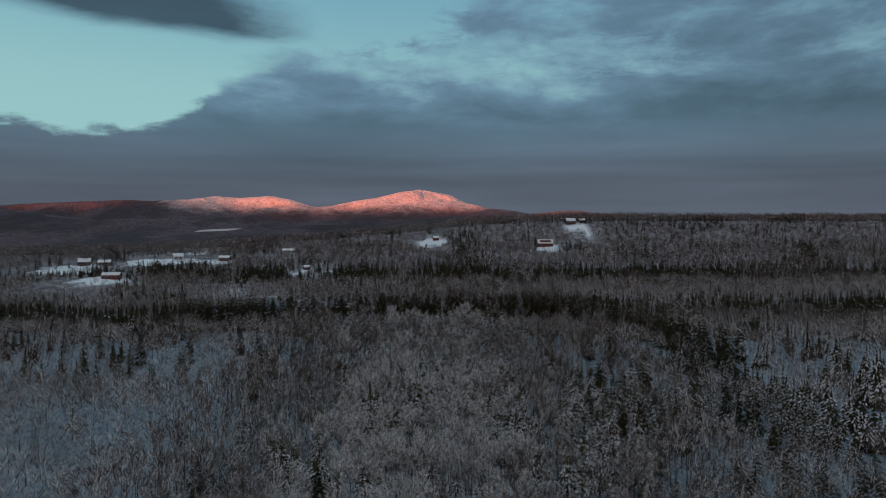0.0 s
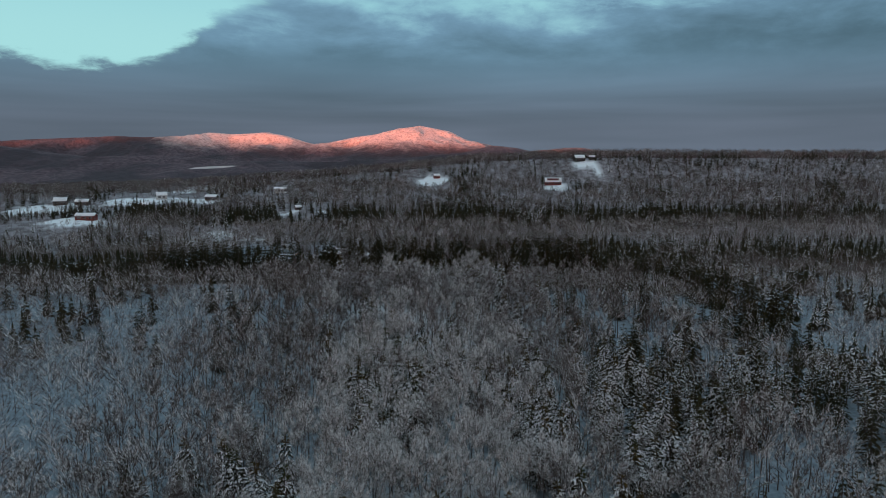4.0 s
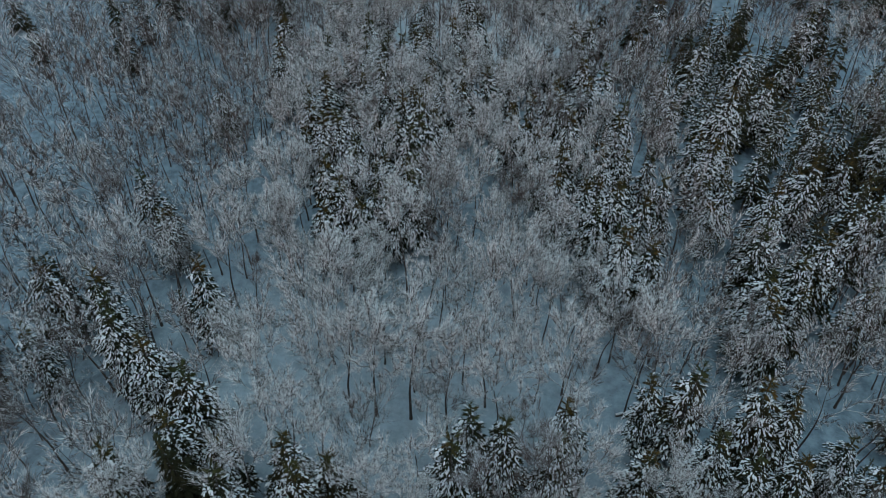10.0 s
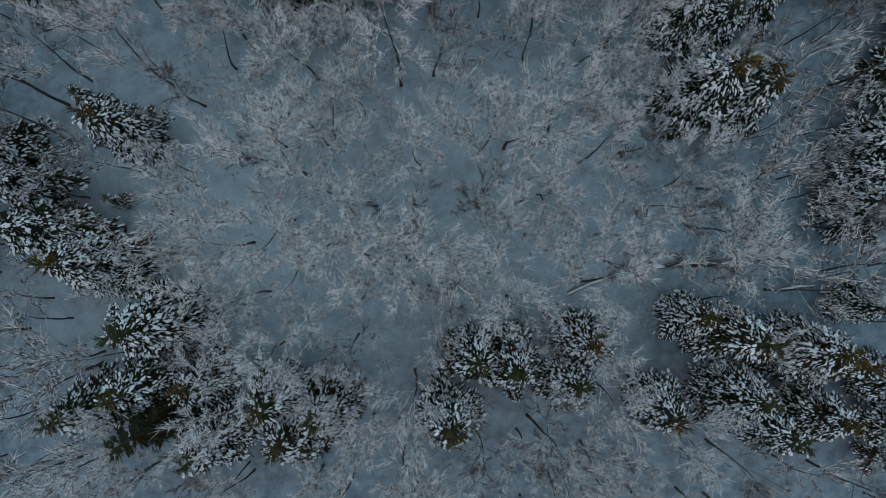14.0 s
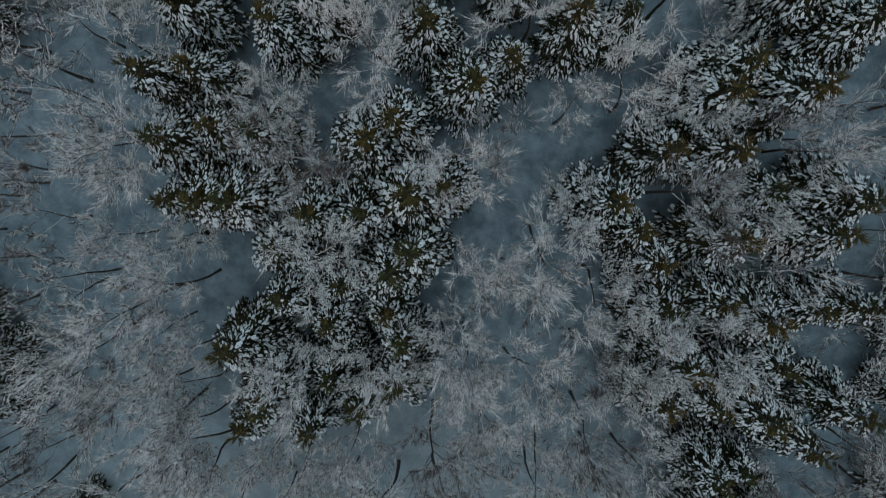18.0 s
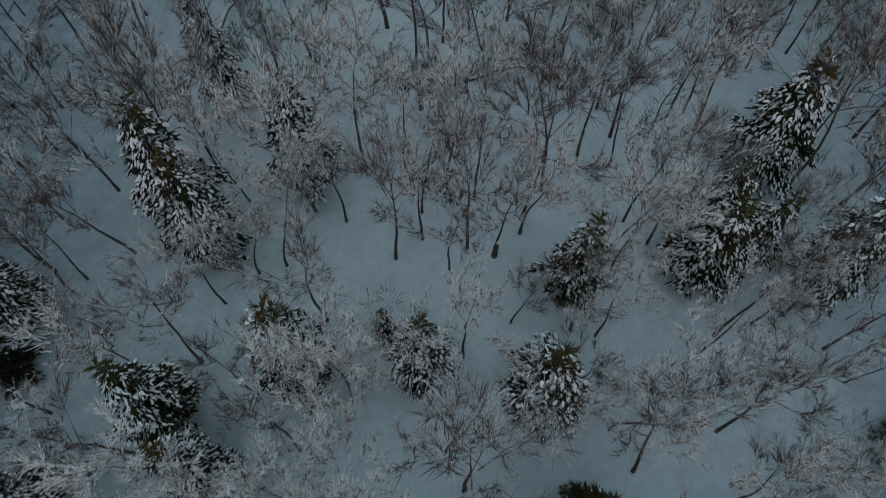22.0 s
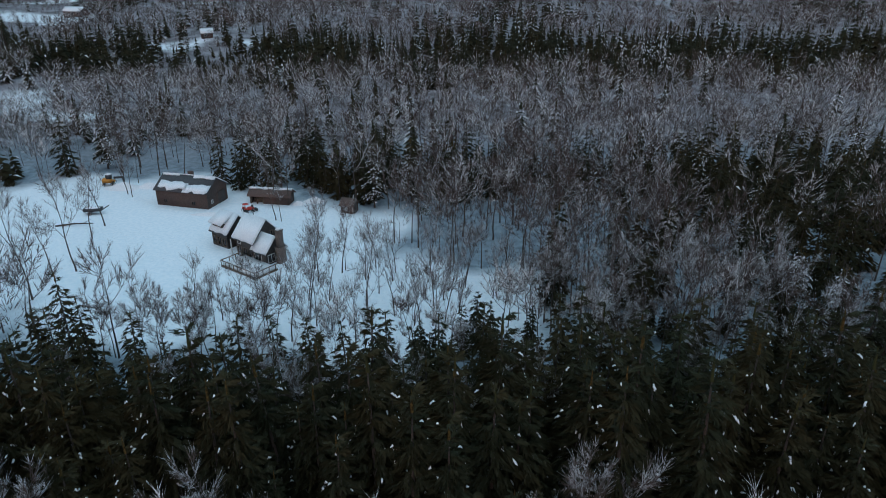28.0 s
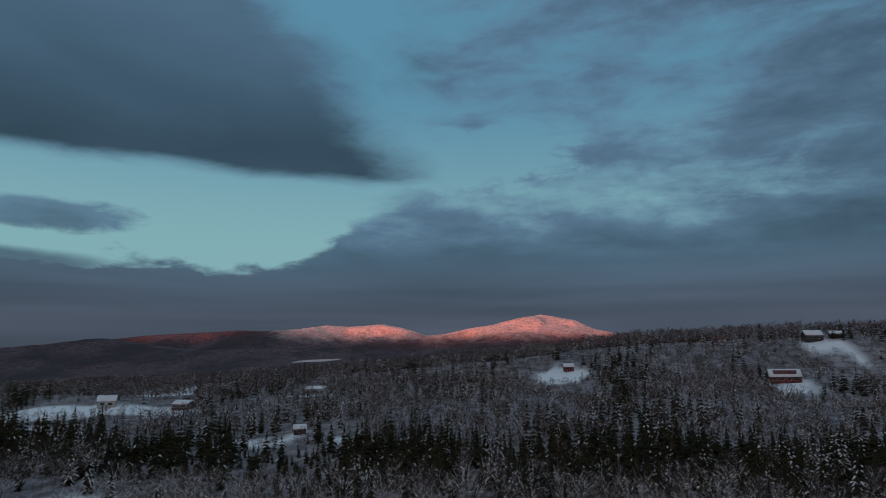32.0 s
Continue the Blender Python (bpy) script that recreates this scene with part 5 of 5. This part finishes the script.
def build_sheds():
    shed = empty("open_shed", -54.4, 475.6, -7, "low brown open-fronted shed with rusty roof", "shed", z=3.0)
    put("wall", together([box(-5, 5, 1.6, 1.8, -0.5, 2.3), box(-5, -4.8, -1.8, 1.8, -0.5, 2.3), box(4.8, 5, -1.8, 1.8, -0.5, 2.3), box(-1.5, 5, -1.8, -1.65, -0.5, 2.2)]), "brown_siding", shed)
    for u in (-4.8, -3.2, -1.6):
        put("post", box(u, u + 0.18, -1.9, -1.72, -0.5, 2.3), "timber", shed)
    for side in (-1, 1):
        slope = put("roof", slab(10.2, 3.9, 2.2, 3.5, side, 0.4, lift=0.02), "brown_roof", shed)
        put("snow", slab(10.2, 3.9, 2.2, 3.5, side, 0.4, 0.15, 0.19, low=0.80 if side < 0 else 0.05, high=1.0, ragged=0.12, seed=9), "snow_load", slope, "snow along the ridge")
    put("woodpile", together([box(-4.5 + 0.45 * (k % 8), -4.1 + 0.45 * (k % 8), -0.5, 0.9, -0.1 + 0.4 * (k // 8), 0.28 + 0.4 * (k // 8)) for k in range(24)]), "timber", shed, "stacked firewood")
    cabin = empty("cabin", -34.2, 469.2, -18, "tiny dark brown cabin with white-framed window", "cabin", z=3.0)
    put("wall", gable_body(3.2, 2.8, 2.1, 3.3), "brown_siding", cabin)
    for side in (-1, 1):
        put("roof", slab(3.2, 2.8, 2.1, 3.3, side, 0.35, 0.12, 0.02), "brown_roof", cabin)
    window(cabin, pose(-0.3, -1.43, 0.8), 0.6, 0.9)
    put("corner_board", box(1.5, 1.64, -1.46, -1.3, -0.4, 2.1), "trim", cabin, "white corner board")
    put("door", box(1.6, 1.68, -0.4, 0.5, -0.2, 1.9), "dark_siding", cabin)
    put("stovepipe", tubes([(0.9, 0.5, 2.6)], [(0.9, 0.5, 4.0)], np.array([0.12]), np.array([0.12]), 8), "trim", cabin)


def wheel(parent, x, y, z, r, wide):
    ob = put("wheel", tubes([(0, -wide / 2, 0)], [(0, wide / 2, 0)], np.array([r]), np.array([r]), 14), "rubber", parent, "", pose(x, y, z))
    v, t = tubes([(0, -wide / 2 - 0.02, 0)], [(0, wide / 2 + 0.02, 0)], np.array([r * 0.55]), np.array([r * 0.5]), 10)
    hub = [(k, (k + 1) % 10, 20) for k in range(10)] + [(10 + (k + 1) % 10, 10 + k, 21) for k in range(10)]
    put("rim", (np.concatenate([v, [(0, -wide / 2 - 0.02, 0), (0, wide / 2 + 0.02, 0)]]), np.concatenate([t, hub])), "steel", ob)


def build_machines():
    t = empty("tractor", -58.4, 468.0, 40, "small red tractor parked on the cleared drive", "tractor", z=3.05)
    put("hood", together([box(0.1, 1.5, -0.38, 0.38, 0.6, 1.2), box(1.5, 1.62, -0.32, 0.32, 0.6, 1.1)]), "red_paint", t)
    put("fender", together([box(-0.9, -0.1, -0.85, -0.5, 1.0, 1.25), box(-0.9, -0.1, 0.5, 0.85, 1.0, 1.25)]), "red_paint", t)
    put("seat", together([box(-0.7, -0.2, -0.25, 0.25, 0.95, 1.1), box(-0.78, -0.66, -0.25, 0.25, 1.05, 1.5)]), "rubber", t)
    put("chassis", box(-0.9, 1.5, -0.25, 0.25, 0.4, 0.7), "steel", t)
    put("canopy", together([box(-0.9, 0.3, -0.6, 0.6, 2.1, 2.2), box(-0.85, -0.78, -0.55, -0.48, 1.0, 2.1), box(-0.85, -0.78, 0.48, 0.55, 1.0, 2.1)]), "red_paint", t)
    for x, r in ((-0.5, 0.6), (1.15, 0.4)):
        for y in (-0.68, 0.68):
            wheel(t, x, y, r - 0.05, r, 0.3)
    put("bucket", box(1.9, 2.4, -0.7, 0.7, 0.1, 0.6), "steel", t)
    m = empty("loader", -101.5, 488.5, 15, "orange and black loader under snow by the wood's edge", "loader", z=3.0)
    put("body", together([box(-1.6, 0.6, -0.9, 0.9, 0.7, 1.7), box(0.6, 1.4, -0.6, 0.6, 0.7, 1.2)]), "orange_paint", m)
    put("cab", box(-0.6, 0.7, -0.75, 0.75, 1.7, 2.9), "steel", m)
    put("arm", together([box(1.2, 3.6, -0.25, 0.25, 1.6, 2.1), box(3.3, 3.8, -0.3, 0.3, 0.2, 2.1)]), "steel", m)
    put("snow", mound(1.0, 0.8, 0.35, 2.9, 5), "snow_load", m, "snow on the cab")
    for x in (-1.1, 0.9):
        for y in (-0.95, 0.95):
            wheel(m, x, y, 0.55, 0.6, 0.4)
    s = empty("hay_trailer", -94.5, 466.5, 10, "dark farm trailer half sunk in snow", "trailer", z=3.0)
    put("bed", box(-2.0, 2.0, -0.9, 0.9, 0.8, 1.5), "steel", s)
    put("drawbar", tubes([(2.0, 0, 0.9)], [(3.6, 0, 1.9)], np.array([0.12]), np.array([0.1]), 6), "steel", s)
    put("snow", mound(1.9, 0.85, 0.3, 1.5, 6), "snow_load", s, "snow on the trailer")
    for y in (-1.0, 1.0):
        wheel(s, -0.6, y, 0.5, 0.5, 0.25)
    lamp = empty("yard_lamp", -56.0, 464.8, 0, "slim dark yard lamp post", "lamp", z=3.0)
    put("post", tubes([(0, 0, -0.3)], [(0, 0, 2.6)], np.array([0.07]), np.array([0.05]), 8), "steel", lamp)
    put("lantern", together([box(-0.16, 0.16, -0.16, 0.16, 2.6, 3.0), box(-0.22, 0.22, -0.22, 0.22, 3.0, 3.08)]), "steel", lamp)
    log = empty("fallen_log", -95.0, 458.8, 8, "fallen tree trunk in the snow", "log", z=3.0)
    put("stem", tubes([(-4.0, 0, 0.1), (0, 0.2, 0.45)], [(0, 0.2, 0.45), (4.2, -0.2, 0.5)], np.array([0.22, 0.18]), np.array([0.18, 0.1]), 8), "bark", log)
    put("branch", tubes([(2.0, 0, 0.5)], [(3.4, 0.9, 1.1)], np.array([0.09]), np.array([0.03]), 5), "bark", log)
    for k, (x, y, a, b, h) in enumerate(((-96.5, 486, 5, 3, 1.5), (-90, 487, 4, 2.2, 1.2), (-44, 476, 3.2, 2.2, 1.3), (-66, 466.5, 7, 1.6, 0.6), (-47.5, 474.0, 2.2, 1.6, 0.9))):
        tagged(new("snow_mound", mesh_of("snow_mound", *bent(mound(a, b, h, -0.05, k + 20), x, y, 3.0), [M["snow_load"]], smooth=True)), "ploughed heap of clean white snow", "snow heap", "snow heaps")


def far_house(x, y, turn, length, width, eave, ridge, wall, roof, label, windows=3, dormer=False):
    h = empty("far_house", x, y, turn, label, "house", "houses on the hill")
    gabled(h, pose(0, 0, 0), length, width, eave, ridge, wall, roof)
    for k in range(windows):
        window(h, pose(-length / 2 + (k + 0.7) * length / (windows + 0.4), -width / 2 - 0.03, eave * 0.35), length / windows * 0.45, eave * 0.42)
    if dormer:
        put("dormer", box(-length * 0.36, length * 0.36, -width * 0.36, 0, eave * 0.9, ridge - 0.5), wall, h)
        put("snow", box(-length * 0.38, length * 0.38, -width * 0.40, 0.2, ridge - 0.5, ridge - 0.15), "snow_load", h, "snow on the dormer")
        for k in range(4):
            window(h, pose(-length * 0.27 + k * length * 0.18, -width * 0.36 - 0.02, ridge - 2.1), 1.6, 1.2)
    return h


build_house()
build_barn()
build_sheds()
build_machines()
far_house(136, 866, -4, 20, 9, 3.6, 8.4, "red_siding", "dark_roof", "red farmhouse with a long dormer under snow", 4, True)
far_house(-10, 915, 8, 8, 6, 3.0, 5.4, "red_siding", "dark_roof", "small red cabin at a snowy hillside clearing", 2)
far_house(187, 957, 10, 14, 8, 4.2, 8.0, "dark_siding", "dark_roof", "dark gabled house on the ridge under snow", 3)
far_house(205, 958, -5, 9, 6, 2.6, 4.8, "dark_siding", "dark_roof", "low outbuilding beside the ridge house", 2)
far_house(-206, 868, 12, 15, 7, 4.4, 6.6, "white_siding", "dark_roof", "pale house with a row of tall windows", 4)
far_house(-146, 695, 24, 6, 4.5, 2.4, 4.2, "brown_siding", "dark_roof", "small brown hut with a snow-white roof", 1)
far_house(-398, 722, 20, 12, 8, 4.0, 7.5, "brown_siding", "dark_roof", "brown twin-gabled farmhouse in a field", 3)
far_house(-378, 727, 8, 13, 7, 3.5, 6.0, "brown_siding", "brown_roof", "low brown barn in a field", 2)
far_house(-311, 610, 5, 16, 7, 3.4, 5.6, "red_siding", "dark_roof", "long dark red barn at the field's edge", 3)
far_house(-313, 768, 30, 11, 8, 3.8, 7.2, "white_siding", "dark_roof", "pale steep-roofed house among trees", 2)
far_house(-258, 770, -10, 13, 7, 3.4, 5.6, "brown_siding", "dark_roof", "brown house behind snow-laden firs", 3)
far_house(-303, 708, 50, 10, 7, 3.4, 6.2, "brown_siding", "brown_roof", "brown gabled barn beside bare trees", 1)
# bare trees of the yard
yard_x, yard_y = jittered(-52, 12, 404, 444, 7.0, rng)
inside = is_open(yard_x, yard_y) & (((yard_x + 22) / 30) ** 2 + ((yard_y - 424) / 19) ** 2 < 1.1) & ((yard_x > -37) | (yard_y < 422))
for k, (px, py) in enumerate(zip(yard_x[inside], yard_y[inside])):
    plant("yard_tree", float(px), float(py), rnd.uniform(0.7, 1.05), k * 2.1, k)
for k, (px, py) in enumerate(((-85.7, 434.0), (-81.4, 434.7), (-88.0, 458.8), (-87.0, 451.3), (-82.3, 422.3), (-52.2, 417.9), (-31.1, 414.3), (-34.2, 423.0), (-34.1, 430.9),
                              (-48.9, 462.4), (-50.3, 463.1), (-38.2, 452.5), (-15.4, 414.4), (-12.4, 414.7), (-45.4, 419.4), (-28.3, 412.7), (-24.0, 421.2), (-20.5, 431.5), (-91.0, 478.8), (-93.1, 480.9))):
    plant("yard_tree", px, py, (1.3 if k < 5 else (0.95, 1.0, 0.85, 1.1, 0.9)[k % 5]), k * 1.3, k)


def build_deadwood():
    """Stumps, snags and fallen trunks of the forest floor, with snow along their tops."""
    for k, (px, py, high) in enumerate(((-13.5, 298.8, 1.6), (-23.8, 259.4, 1.2), (-3.0, 279.5, 2.4))):
        z = float(land(px, py))
        stump = tagged(new("tree_stump"), "broken dark tree stump standing in snow", "stump", "stumps")
        stump.matrix_basis = pose(px, py, z, 4, 3, k * 50)
        put("stem", tubes([(0, 0, -0.3), (0, 0, 0.3)], [(0, 0, 0.3), (0.05, 0, high)], np.array([0.34, 0.26]), np.array([0.26, 0.18]), 8), "bark", stump)
        put("snow", mound(0.24, 0.24, 0.16, high - 0.02, k, 3, 8), "snow_load", stump, "cap of snow")
    for k, (px, py, turn, long, lift) in enumerate(((11.5, 161.5, 25, 4.5, 0.4), (21.0, 164.0, 8, 5.5, 0.3), (33.0, 162.0, 12, 4.0, 0.3), (38.0, 161.5, -5, 4.5, 0.2), (-1.5, 297.5, 8, 9.0, 1.2), (3.0, 300.0, 62, 9.5, 2.6), (-30, 303, 70, 8.0, 1.5), (13, 330, 20, 6, 0.6), (-20, 330, -30, 7, 0.5))):
        z = float(land(px, py))
        log = tagged(new("fallen_tree"), "fallen tree trunk with snow along its top", "fallen tree", "fallen trees")
        log.matrix_basis = pose(px, py, z, 0, 0, turn)
        a, b, c = (-long / 2, 0, 0.1), (0.1, 0.15, 0.15 + lift), (long / 2, -0.1, 0.2 + lift * 0.7)
        put("stem", tubes([a, b], [b, c], np.array([0.24, 0.19]), np.array([0.19, 0.10]), 7), "bark", log)
        up = np.array((0, 0, 0.13))
        put("snow", tubes([np.array(a) + up, np.array(b) + up], [np.array(b) + up, np.array(c) + up * 0.8], np.array([0.17, 0.15]), np.array([0.15, 0.07]), 6), "snow_load", log, "ridge of snow")
        put("branch", tubes([b], [(b[0] + 0.9, b[1] + 0.8, b[2] + 0.7)], np.array([0.06]), np.array([0.02]), 5), "bark", log)


build_deadwood()
